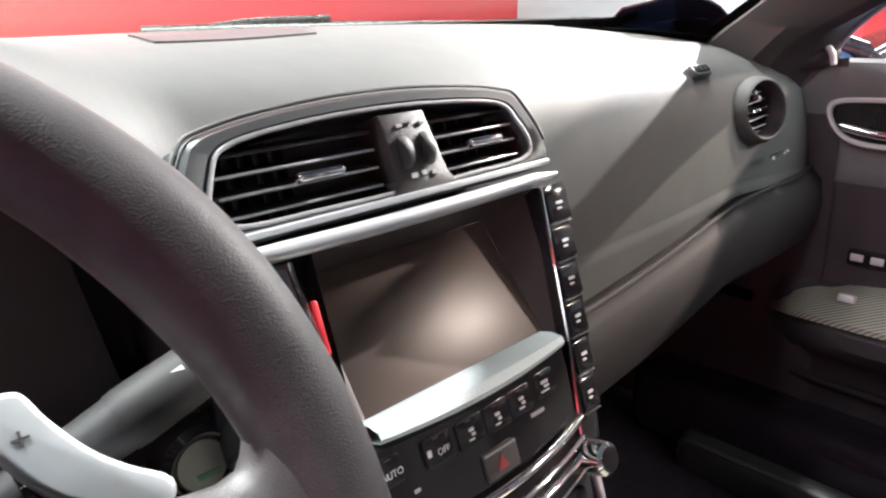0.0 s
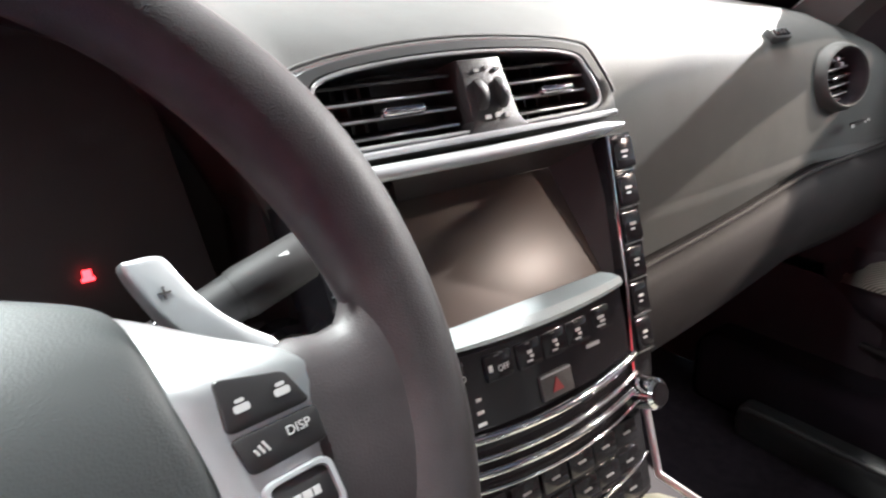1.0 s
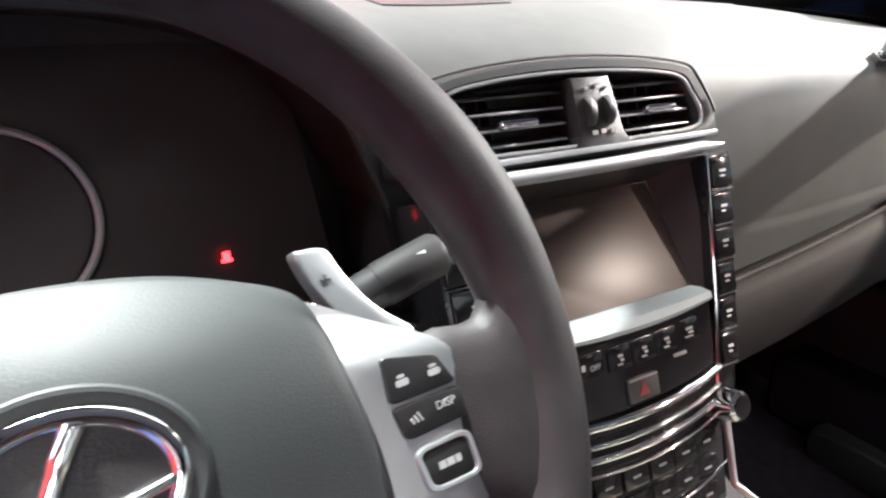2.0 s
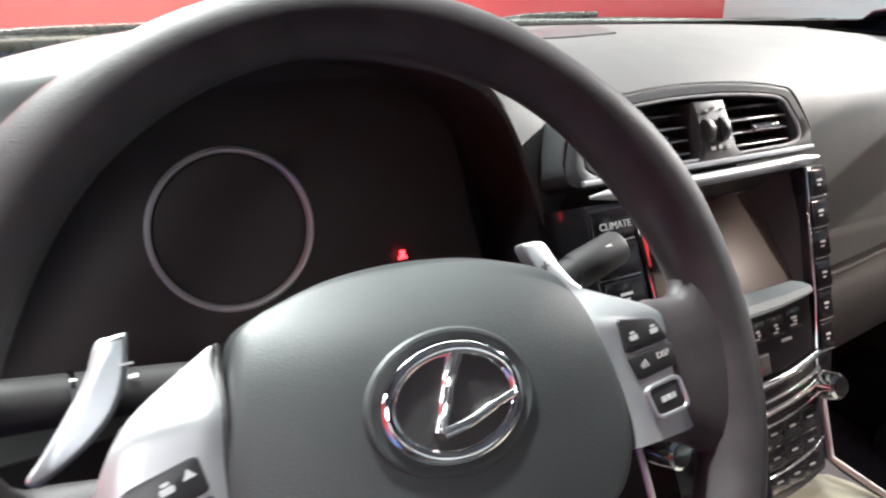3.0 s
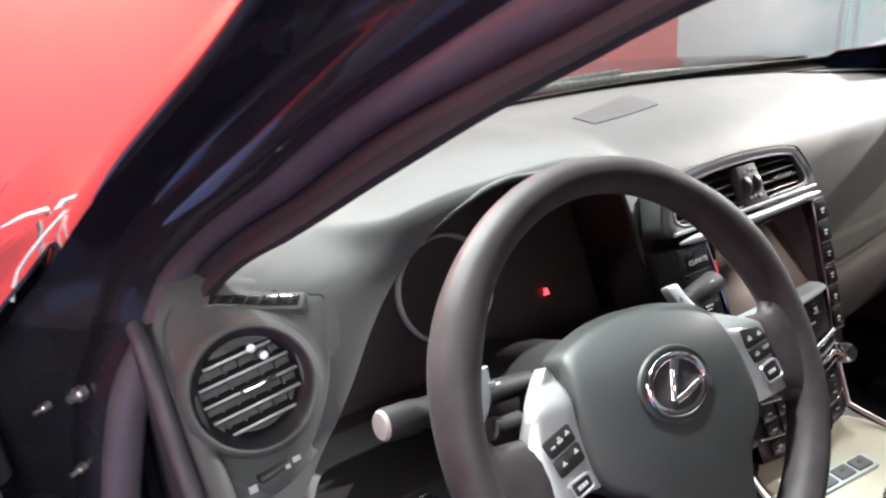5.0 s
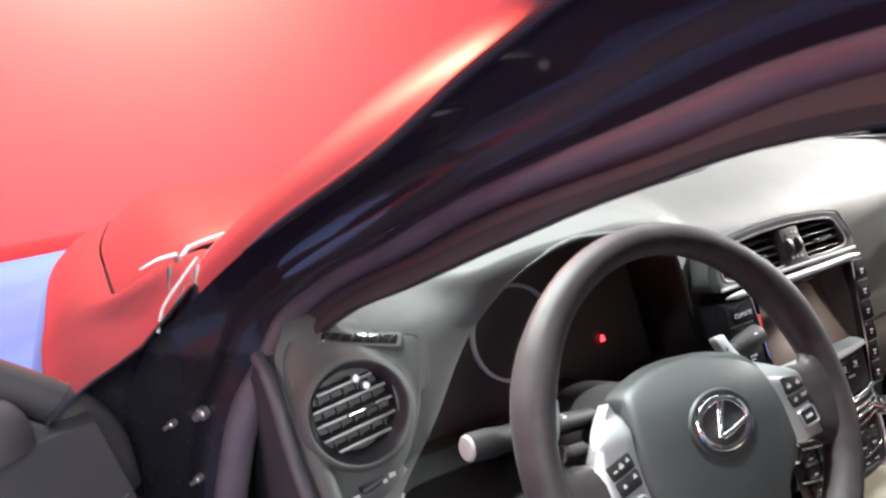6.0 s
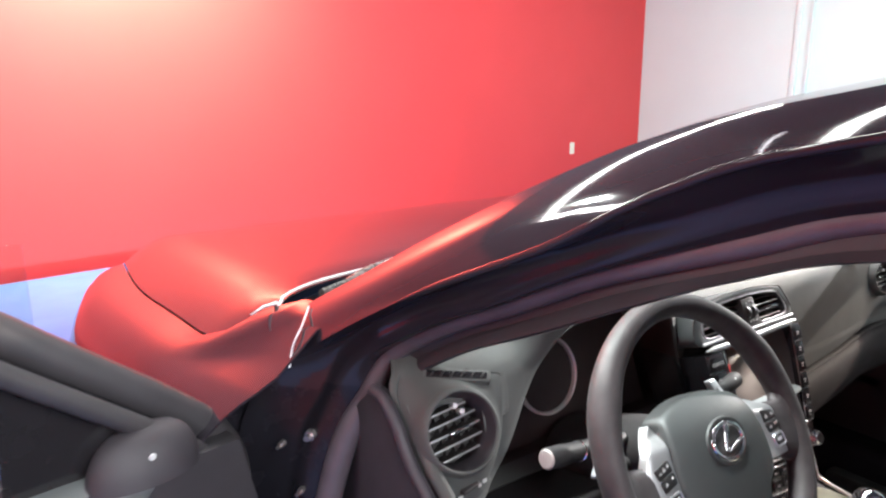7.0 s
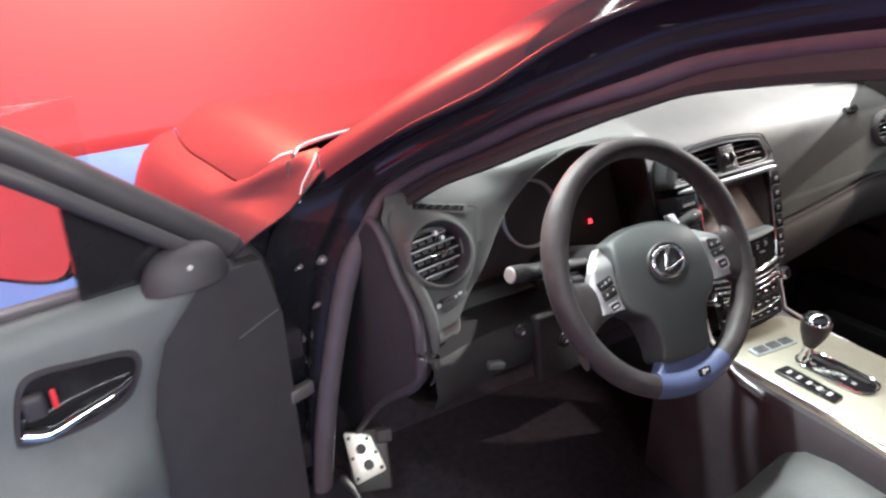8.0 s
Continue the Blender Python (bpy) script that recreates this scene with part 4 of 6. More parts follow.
PADS = {1: (((0.0945, 0.0147), (0.0950, -0.0024), (0.1225, 0.0002), (0.1165, 0.0115)), ((0.0953, -0.0037), (0.0990, -0.0157), (0.1246, -0.0125), (0.1233, -0.0012)), ((0.1020, -0.0208), (0.1050, -0.0337), (0.1235, -0.0322), (0.1212, -0.0187))),
    -1: (((0.0975, 0.0028), (0.0945, -0.0102), (0.1190, -0.0165), (0.1228, -0.0038)), ((0.0940, -0.0116), (0.0922, -0.0246), (0.1155, -0.0305), (0.1187, -0.0180)), ((0.0948, -0.0340), (0.0932, -0.0425), (0.1085, -0.0462), (0.1112, -0.0366)))}
# (middle, upper edge) of the leather where it grows out of the spoke into the rim
GROW = {1: ((0.080, 0.008), (0.118, 0.0135), (0.130, 0.0160), (0.1405, 0.0145), (0.148, 0.0158), (0.153, 0.022), (0.157, 0.033), (0.166, 0.055)), -1: ((0.080, 0.004), (0.120, 0.006), (0.135, 0.009), (0.147, 0.0105), (0.152, 0.019), (0.156, 0.032), (0.166, 0.055))}
PADDLE = {1: ((0.0948, 0.0585), (0.1000, 0.0607), (0.1075, 0.0605), (0.1115, 0.0580), (0.1155, 0.0490), (0.1235, 0.0360), (0.1325, 0.0265), (0.1440, 0.0165), (0.1400, 0.0080), (0.1280, 0.0140), (0.1120, 0.0240), (0.1018, 0.0395)),
    -1: ((0.1045, 0.0565), (0.1060, 0.0578), (0.1110, 0.0576), (0.1168, 0.0562), (0.1225, 0.0440), (0.1329, 0.0295), (0.1430, 0.0170), (0.1495, 0.0095), (0.1455, 0.0060), (0.1368, 0.0100), (0.1240, 0.0180), (0.1135, 0.0285), (0.1075, 0.0420))}
for side in (-1, 1):
    def mir(pts):
        return [(side * x, y) for x, y in (pts if side > 0 else pts[::-1])]
    # leather spoke blending into the rim
    rows = []
    for i in range(25):
        t = i / 24
        u = 0.080 + 0.086 * t
        top, low = between(GROW[side], u), -0.046 - 0.012 * t - 0.045 * t**4
        zf, zb = 0.0005 + 0.009 * t**1.5, -0.026 + 0.008 * t
        ring = []
        for j in range(20):
            a = 2 * math.pi * j / 20
            ca, sa = math.cos(a), math.sin(a)
            ring.append((u, (top + low) / 2 + (top - low) / 2 * abs(ca) ** 0.7 * (1 if ca > 0 else -1), (zf + zb) / 2 + (zf - zb) / 2 * abs(sa) ** 0.8 * (1 if sa > 0 else -1)))
        rows.append([WH @ Vector((side * x, y, z)) for x, y, z in ring])
    part("spoke", skin(rows, True, True), LEATHER, wheel, sharp=70)
    edge_in, edge_out = along(SPOKE_IN[side]), along(SPOKE_OUT[side])
    trim = part("spoke_trim", across([(side * x, y) for x, y in edge_in], [(side * x, y) for x, y in edge_out], trim_lift, HUB_M), SPOKE_SILVER, wheel, "satin silver spoke trim", sharp=60)
    part("spoke_gap", tube([HUB_M @ Vector((side * (x - 0.0012), y, trim_lift(x, y) - 0.0035)) for x, y in edge_in], 0.0018, 8), BLACK, wheel, "dark gap beside the airbag cover")
    for k, quad in enumerate(PADS[side]):
        outline = soft_quad(mir(quad), 0.14 if k < 2 else 0.2)
        pad = part("button_pad", plate(wh(0, 0, 0.0060), outline, 0.004, 0.0008), PAD_BLACK, trim, "black steering wheel button")
        xm, ym = sum(x for x, _ in outline) / len(outline), sum(y for _, y in outline) / len(outline)
        tilt = Matrix.Rotation(0.10 if side > 0 else 0.24, 4, "Z")
        if k == 2:
            rim_out = drawn_in(outline, -0.0024)
            part("button_rim", ring_plate(wh(0, 0, 0.0066), rim_out, drawn_in(outline, 0.0004), 0.004, 0.001), SILVER, trim, "bright rim round a button")
            bars(wh(xm, ym, 0.0063) @ tilt, ((-0.0032, 0, 0.0028, 0.0026), (0.0002, 0, 0.003, 0.0026), (0.0034, 0, 0.0024, 0.0026)), PRINT, pad)
        elif k == 0 and side > 0:
            icon(wh(0.1010, 0.0052, 0.0063) @ tilt, "handset", pad)
            icon(wh(0.1140, 0.0062, 0.0063) @ tilt, "handset", pad)
        elif k == 0:
            for x, y, kind in ((-0.1155, -0.0088, "dash"), (-0.1085, -0.0060, "handset"), (-0.1010, -0.0030, "arrow")):
                icon(wh(x, y, 0.0063) @ tilt, kind, pad)
        elif side > 0:
            icon(wh(0.1035, -0.0092, 0.0063) @ tilt, "wave", pad)
            words("DISP", wh(0.1160, -0.0062, 0.0063) @ tilt, 0.0042, PRINT, pad)
        else:
            icon(wh(-0.1105, -0.0215, 0.0063) @ tilt, "arrow", pad)
            icon(wh(-0.0985, -0.0168, 0.0063) @ tilt, "arrow", pad)
    # shift paddles behind the rim
    line = curve_outline(mir(PADDLE[side]), 4)
    pm = WH @ Matrix.Translation((0, 0, -0.050)) @ Matrix.Rotation(side * 0.10, 4, "Y")
    pm = pm @ Matrix.Translation((0, 0, 0.0108))
    pad = part("shift_paddle", plate(pm, line, 0.008, 0.0022, 3), PADDLE_SILVER, wheel, "silver shift paddle")
    part("paddle_stem", tube(smooth_path([WH @ Vector((side * x, y, z)) for x, y, z in ((0.116, 0.012, -0.060), (0.104, 0.008, -0.064), (0.085, 0.006, -0.068))], 4), 0.009, 10), BLACK, pad, "black stem of the paddle")
    mark = pm @ Matrix.Translation((side * 0.1065, 0.046 if side > 0 else 0.045, 0.0002))
    bars(mark, ((0, 0, 0.005, 0.0008),) + (((0, 0, 0.0008, 0.005),) if side > 0 else ()), BLACK if side > 0 else PRINT, pad)

# rim insert and the foot of the hub
line = curve_outline([(-0.043, -0.131), (-0.02, -0.133), (0.02, -0.133), (0.043, -0.131), (0.054, -0.143), (0.070, -0.157), (0.0, -0.178), (-0.070, -0.157), (-0.054, -0.143)], 5)
low = part("insert_spoke", plate(wh(0, 0, 0.0005), line, 0.018, 0.004, 3), BLUE_GREY, wheel, "smooth blue-grey foot of the hub")
arc = [Vector((0.1695 * math.cos(a), 0.1695 * math.sin(a), -0.004)) for a in (radians(246 + 46 * i / 16) for i in range(17))]
part("rim_insert", tube(arc, 0.0178, 18, False, 1.08, (0, 0, 1), WH), BLUE_GREY, wheel, "smooth blue-grey insert at the bottom of the rim")
part("insert_plate", block(wh(0.010, -0.160, 0.0142), (0.022, 0.011, 0.003), 0.001), PIANO, wheel, "small dark plate with a bright mark")
bars(wh(0.010, -0.160, 0.016), ((-0.003, 0, 0.004, 0.007), (0.003, 0.001, 0.007, 0.003)), PRINT, wheel)

# column and stalks
column_rows = []
for i in range(9):
    t = i / 8
    c = Vector((WHEEL_X, 0.03 + 0.19 * t, 0.795 - 0.075 * t))
    column_rows.append([c + Vector(((0.05 + 0.012 * t) * math.cos(a), 0.03 * math.sin(a) * 0.4, (0.040 + 0.004 * t) * math.sin(a))) for a in (2 * math.pi * j / 20 for j in range(20))])
col = part("steering_column", skin(column_rows, True, True), VINYL_LOW, car, "dark plastic steering column shroud")


def stalk(pts, radii, tip, label):
    path = smooth_path(pts, 6)
    n = len(path)
    rr = [radii[0] + (radii[1] - radii[0]) * i / (n - 1) for i in range(n)]
    s = part("stalk", tube(path, rr, 16), STALK, col, label)
    way = (path[-1] - path[-4]).normalized()
    base = path[-1]
    m = basis(base, Vector((0, 1, 0.2)).cross(way), way.cross(Vector((0, 1, 0.2)).cross(way)))
    part("stalk_tip", lathe([(0, tip), (radii[1] * 0.85, tip), (radii[1] * 1.02, tip - 0.003), (radii[1] * 1.06, 0.0), (radii[1] * 1.02, -0.004), (0, -0.004)], m, 20), STALK, s)
    part("stalk_ring", lathe([(radii[0] * 1.02, -0.036), (radii[1] * 1.0, -0.036), (radii[1] * 1.02, -0.034), (radii[0] * 1.02, -0.033)], m, 20), CHROME, s)
    if tip > 0.031:
        # pale print on the twist end and on the grip
        for at_, wide in ((base + way * tip * 0.45, 0.009), (path[-12], 0.012)):
            up = Vector((0, -0.62, 0.78))
            side_way = way.cross(up).normalized()
            m = basis(at_ + up * (radii[1] * 1.035), way, side_way if way.cross(side_way).dot(up) > 0 else -side_way)
            bars(m, ((0, 0, wide, 0.0022),), PRINT, s)
        return s
    part("tip_disc", lathe([(0, tip + 0.002), (radii[1] * 0.80, tip + 0.0018), (radii[1] * 0.92, tip), (radii[1] * 0.92, tip - 0.012), (0, tip - 0.012)], m, 20), VINYL_TIP, s, "pale round stalk end")
    for k in (0.45, 0.6):
        q = path[int(k * n)]
        bars(basis(q + Vector((0, -radii[1] * 0.55, radii[1] * 0.9)), (1, 0, 0), (0, 0.7, 0.5)), ((0, 0, 0.004, 0.0018),), PRINT, s)
    return s


stalk([(-0.285, 0.086, 0.786), (-0.235, 0.080, 0.805), (-0.186, 0.078, 0.822)], (0.0072, 0.0108), 0.032, "black wiper stalk")
stalk([(-0.37, 0.10, 0.794), (-0.42, 0.098, 0.802), (-0.492, 0.092, 0.815)], (0.009, 0.0125), 0.026, "black lamp stalk with a pale round tip")

# ---- car: floor, console, seats ----
def side_x(z):
    return 0.70 - 0.29 * (z - 0.87)


cabin = part("cabin_floor", skin([[Vector((x, y, z)) for y, z in ((0.62, 0.86), (0.66, 0.62), (0.66, 0.40), (0.52, 0.27), (0.2, 0.25), (-0.9, 0.26), (-1.6, 0.28))] for x in (-0.70, -0.5, -0.3, -0.16, 0.0, 0.16, 0.3, 0.5, 0.70, 0.82)]), CARPET, car, "black carpet in the footwell")
for side in (-1, 1):
    part("kick_panel", skin([[Vector((side * 0.655 + 0.12 * (side > 0), 0.52, 0.84)), Vector((side * 0.655 + 0.12 * (side > 0), 0.66, 0.26))], [*((Vector((0.775, 0.16, 0.88)), Vector((0.775, 0.14, 0.28))) if side > 0 else (Vector((-0.640, 0.298, 0.85)), Vector((-0.745, 0.335, 0.36))))]]), TRIM_DARK, car, "dark kick panel")
rest = basis((-0.6444, 0.3695, 0.3683), (1, -0.35, 0), (0.1, 0.55, 0.83)) @ Matrix.Diagonal((0.9, 0.9, 0.9, 1))
pedal = part("foot_rest", plate(rest, soft_quad([(-0.044, 0.056), (-0.030, -0.055), (0.038, -0.033), (0.011, 0.044)], 0.10), 0.008, 0.002), STEEL, car, "drilled aluminium foot rest")
for x, y in ((-0.010, 0.017), (0.0015, -0.017)):
    part("rubber_stud", lathe([(0, 0.004), (0.009, 0.004), (0.011, 0.001), (0, 0.001)], rest @ Matrix.Translation((x, y, 0)), 16), BLACK, pedal)
for x, y in ((-0.034, 0.042), (0.004, 0.036), (-0.024, -0.042), (0.028, -0.026), (-0.030, 0.0), (0.019, 0.006)):
    part("rivet", lathe([(0, 0.002), (0.003, 0.002), (0.004, 0), (0, 0)], rest @ Matrix.Translation((x, y, 0)), 10), BLACK, pedal)
part("foot_rest_base", block(rest @ Matrix.Translation((0.004, -0.01, -0.03)), (0.085, 0.13, 0.04), 0.008), BLACK, pedal)
part("foot_rest_clip", block(rest @ Matrix.Translation((0.040, 0.036, -0.012)), (0.034, 0.028, 0.02), 0.005), TRIM_DARK, pedal, "small dark clip beside the foot rest")
part("brake_pedal", block(basis((-0.33, 0.50, 0.38), (1, 0, 0), (0, 0.4, 0.9)), (0.10, 0.055, 0.014), 0.004), STEEL, car, "aluminium brake pedal")

tunnel_rows = []
for i in range(12):
    t = i / 11
    y = 0.16 - 1.0 * t
    top, w = 0.548 - 0.012 * t + 0.03 * ease(y, 0.02, 0.16), 0.128 + 0.012 * math.sin(3.1 * t)
    tunnel_rows.append([Vector((0.022 + s * k, y, z)) for s, k, z in ((-1, w + 0.02, 0.25), (-1, w + 0.012, top - 0.09), (-1, w, top - 0.02), (-1, w - 0.012, top), (1, w - 0.012, top), (1, w, top - 0.02), (1, w + 0.012, top - 0.09), (1, w + 0.02, 0.25))])
console = part("centre_console", skin(tunnel_rows), TRIM_DARK, car, "dark centre console with a pale trim plate")
CON = basis((0.025, -0.09, 0.553), (1, 0, 0), (0, 1, 0.03))


def con(x, y, z=0.0):
    return CON @ Matrix.Translation((x, y, z))


pale = part("console_plate", plate(con(0, 0, 0.004), curve_outline([(-0.112, -0.30), (-0.114, -0.05), (-0.112, 0.06), (-0.095, 0.16), (0, 0.175), (0.095, 0.16), (0.110, 0.06), (0.112, -0.05), (0.110, -0.30)], 4), 0.012, 0.003, 3), PALE, console, "pale satin trim plate round the shifter")
gate_line = curve_outline([(-0.024, 0.050), (0.018, 0.052), (0.026, 0.0), (0.020, -0.060), (-0.020, -0.060), (-0.028, 0)], 4)
gate = part("shift_gate", plate(con(0, 0, 0.0075), gate_line, 0.006, 0.0015), PIANO, pale, "black shift gate")
bars(con(-0.014, -0.006, 0.0082), tuple((0.001 * k, 0.034 - 0.017 * k, 0.006, 0.007) for k in range(5)), PRINT, gate)
part("gate_slot", plate(con(0.007, -0.004, 0.0082), curve_outline([(-0.004, 0.046), (0.005, 0.046), (0.006, 0.012), (0.011, 0.004), (0.010, -0.044), (0.001, -0.044), (0.001, -0.004), (-0.004, 0.004)], 3), 0.002, 0.0004), BLACK, gate, "stepped slot of the shift gate")
part("gate_rim", tube([con(x * 1.10, y * 1.06, 0.007) @ Vector() for x, y in gate_line], 0.0022, 8, True), CHROME, gate)
switches = part("switch_bank", plate(con(-0.018, 0.103, 0.0075) @ Matrix.Rotation(-0.10, 4, "Z"), rounded(-0.050, -0.012, 0.050, 0.012, 0.005), 0.006, 0.001), LEDGE, pale, "row of seat heater switches")
for k in range(3):
    key = part("switch_key", plate(con(-0.048 + 0.030 * k, 0.106 - 0.003 * k, 0.0095) @ Matrix.Rotation(-0.10, 4, "Z"), rounded(-0.0125, -0.0085, 0.0125, 0.0085, 0.002, 3), 0.003, 0.001), VENT_GREY, switches)
    bars(con(-0.048 + 0.030 * k, 0.106 - 0.003 * k, 0.0099) @ Matrix.Rotation(-0.10, 4, "Z"), ((0, 0.001, 0.006, 0.003),), BLACK, key)
tray = part("console_slot", plate(con(0, 0, 0.008), soft_quad([(-0.086, 0.053), (-0.083, -0.053), (-0.055, -0.051), (-0.052, 0.051)], 0.1), 0.005, 0.001), PIANO, pale, "black slot with marks")
bars(con(-0.069, 0.0, 0.0086), tuple((0.0, 0.036 - 0.018 * k, 0.012, 0.006) for k in range(5)), PRINT, tray)
part("console_edge", tube([con(-0.111 + 0.004 * ease(y, 0.0, 0.15), y, 0.004) @ Vector() for y in (0.11 - 0.40 * i / 16 for i in range(17))], 0.0042, 10), SILVER, pale, "bright edge of the console plate")
SH = basis((0.010, -0.046, 0.555), (1, 0, 0), (0.0, 1, 0.10)) @ Matrix.Diagonal((1.15, 1.15, 1.12, 1))
lever = part("shifter", lathe([(0, 0.07), (0.006, 0.07), (0.0075, 0.03), (0.012, 0.0), (0, 0)], SH, 20), CHROME, car, "gear lever with a leather and chrome knob")
part("shift_knob", lathe([(0, 0.034), (0.009, 0.035), (0.014, 0.046), (0.019, 0.060), (0.021, 0.072), (0.0205, 0.079), (0.0, 0.080)], SH, 28), LEATHER, lever, "dark leather knob")
part("knob_cap", lathe([(0.0190, 0.077), (0.0195, 0.081), (0.016, 0.087), (0.009, 0.090), (0, 0.091)], SH, 28), CHROME, lever, "chrome knob top")


def seat(x):
    root = None
    rows = []
    for i in range(33):
        t = i / 32
        u = -0.25 + 0.5 * t
        bolster = 0.03 * ease(abs(u), 0.12, 0.20) - 0.07 * ease(abs(u), 0.20, 0.25)
        rows.append([Vector((x + u, y, z + bolster * k)) for y, z, k in ((-0.135, 0.33, 0.2), (-0.105, 0.40, 0.4), (-0.108, 0.435, 0.6), (-0.125, 0.462, 0.8), (-0.155, 0.48, 0.95), (-0.20, 0.488, 1), (-0.32, 0.484, 1), (-0.48, 0.462, 1), (-0.62, 0.446, 1), (-0.70, 0.44, 1), (-0.72, 0.33, 0.3))])
    base = part("front_seat", skin(rows), CLOTH, car, "grey leather front seat")
    back = []
    for i in range(15):
        u = -0.25 + 0.5 * i / 14
        bolster = 0.04 * ease(abs(u), 0.14, 0.21) - 0.05 * ease(abs(u), 0.22, 0.25)
        back.append([Vector((x + u * k, y + bolster, z)) for y, z, k in ((-0.66, 0.44, 1), (-0.69, 0.56, 1), (-0.73, 0.72, 1), (-0.78, 0.90, 0.92), (-0.82, 1.0, 0.85), (-0.86, 1.02, 0.8), (-0.90, 0.98, 0.8), (-0.88, 0.7, 0.95), (-0.82, 0.42, 1))])
    part("backrest", skin(back), CLOTH, base)
    part("headrest", block(Matrix.Translation((x, -0.86, 1.10)) @ Matrix.Rotation(-0.15, 4, "X"), (0.25, 0.09, 0.15), 0.035, 4), CLOTH, base)
    for y in (-0.25, -0.34, -0.43, -0.52):
        part("seam", tube([Vector((x + u, y, 0.488 - 0.13 * max(0, -0.30 - y) + 0.0)) for u in (-0.14, -0.07, 0, 0.07, 0.14)], 0.0016, 6), TRIM_DARK, base)


seat(-0.34)
seat(0.37)

# ---- car: body shell ----
# (y, z) along the door opening and along the outer edge of the front pillar
SEAL = [(0.17, 0.40), (0.20, 0.55), (0.235, 0.70), (0.238, 0.78), (0.222, 0.835), (0.182, 0.90), (0.135, 0.95), (0.03, 1.022), (-0.13, 1.10), (-0.26, 1.15), (-0.40, 1.18), (-0.60, 1.195), (-0.85, 1.18)]
INSIDE = [(0.25, 0.84), (0.205, 0.895), (0.13, 0.938), (0.0, 1.008), (-0.10, 1.058), (-0.185, 1.094), (-0.30, 1.13), (-0.55, 1.155), (-0.85, 1.15)]
OUTER = [(0.40, 0.40), (0.42, 0.55), (0.44, 0.70), (0.46, 0.79), (0.445, 0.845), (0.36, 0.905), (0.27, 0.965), (0.15, 1.045), (-0.03, 1.145), (-0.17, 1.205), (-0.34, 1.24), (-0.58, 1.262), (-0.85, 1.25)]


far_shift = 0.08


def pillar(side):
    slip = far_shift if side > 0 else 0.0
    rings = []
    seal = smooth_path([(0, y, z) for y, z in SEAL], 6)
    outer_ = smooth_path([(0, y, z) for y, z in OUTER], 6)
    inside = smooth_path([(0, y, z) for y, z in INSIDE], 6)
    # offsets across the pillar: inner step, rebate, outer skin, screen edge
    cross = ((0.0, 0.012), (0.10, 0.012), (0.16, 0.007), (0.30, 0.006), (0.36, 0.014), (0.42, 0.019), (0.58, 0.022), (0.76, 0.016), (0.90, 0.004), (1.0, -0.018))
    for a, b in zip(seal, outer_):
        row = []
        low = 1 - ease((a.z + b.z) / 2, 0.80, 0.90)
        for k, out in cross:
            q = a.lerp(b, k)
            out = out * (1 - low) + low * (0.006 + 0.02 * math.sin(k * 9.0) * 0.35 + 0.05 * k)
            row.append(Vector((slip + side * (side_x(q.z) + out), q.y, q.z)))
        rings.append(row)
    frame_ob = part("front_pillar", skin(rings), PAINT, car, "gloss black windscreen pillar and roof edge", sharp=50)
    part("door_seal", tube([Vector((slip + side * (side_x(q.z) - 0.004), q.y, q.z)) for q in seal], 0.0145, 14), RUBBER, car, "soft rubber seal round the door opening")
    part("seal_band", skin([[Vector((slip + side * (side_x(q.z) + 0.002), q.y + 0.004, q.z + 0.008)), Vector((slip + side * (side_x(q.z) - 0.012), q.y - 0.006, q.z - 0.008)), Vector((slip + side * (side_x(q.z) - 0.030), w.y + 0.55 * (q.y - w.y), w.z + 0.55 * (q.z - w.z) - 0.008)), Vector((slip + side * (side_x(q.z) - 0.050), w.y + 0.12 * (q.y - w.y), w.z + 0.1 * (q.z - w.z) - 0.003)), Vector((slip + side * (side_x(q.z) - 0.060), w.y + 0.006, w.z + 0.006))] for q, w in zip(seal[24:], inside)]), TRIM_DARK, car, "dark inner edge of the door opening")
    # inner trim of the pillar
    inner_ = []
    for a, b, w in zip(seal[24:], outer_[24:], inside):
        inner_.append([Vector((slip + side * (side_x(a.z) - 0.060), w.y + 0.006, w.z + 0.006)), Vector((slip + side * (side_x(a.z) - 0.075), a.lerp(b, 0.35).y, a.lerp(b, 0.35).z - 0.012)), Vector((slip + side * (side_x(b.z) - 0.07), a.lerp(b, 0.8).y, a.lerp(b, 0.8).z - 0.012)), Vector((slip + side * (side_x(b.z) - 0.03), b.y, b.z - 0.02))])
    # passenger trim in paler vinyl: the light on that side put into its colour
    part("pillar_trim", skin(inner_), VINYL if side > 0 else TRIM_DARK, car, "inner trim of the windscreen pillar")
    return outer_


# the driver's side leans in more: seal, outer crease, screen edge and inner edge, from the sill up and back
SEAL_LINE = [(-0.755, 0.34, 0.34), (-0.735, 0.33, 0.50), (-0.705, 0.324, 0.65), (-0.668, 0.316, 0.785), (-0.632, 0.305, 0.85), (-0.606, 0.285, 0.908), (-0.582, 0.20, 0.965), (-0.562, 0.105, 1.012), (-0.543, 0.0, 1.065), (-0.524, -0.12, 1.11), (-0.508, -0.23, 1.148), (-0.493, -0.45, 1.18), (-0.488, -0.85, 1.19)]
CREASE_LINE = [(-0.785, 0.42, 0.34), (-0.78, 0.42, 0.52), (-0.775, 0.41, 0.68), (-0.765, 0.405, 0.79), (-0.735, 0.395, 0.86), (-0.70, 0.345, 0.911), (-0.665, 0.24, 0.98), (-0.636, 0.132, 1.038), (-0.607, 0.01, 1.096), (-0.58, -0.08, 1.15), (-0.56, -0.19, 1.193), (-0.54, -0.42, 1.232), (-0.53, -0.85, 1.245)]
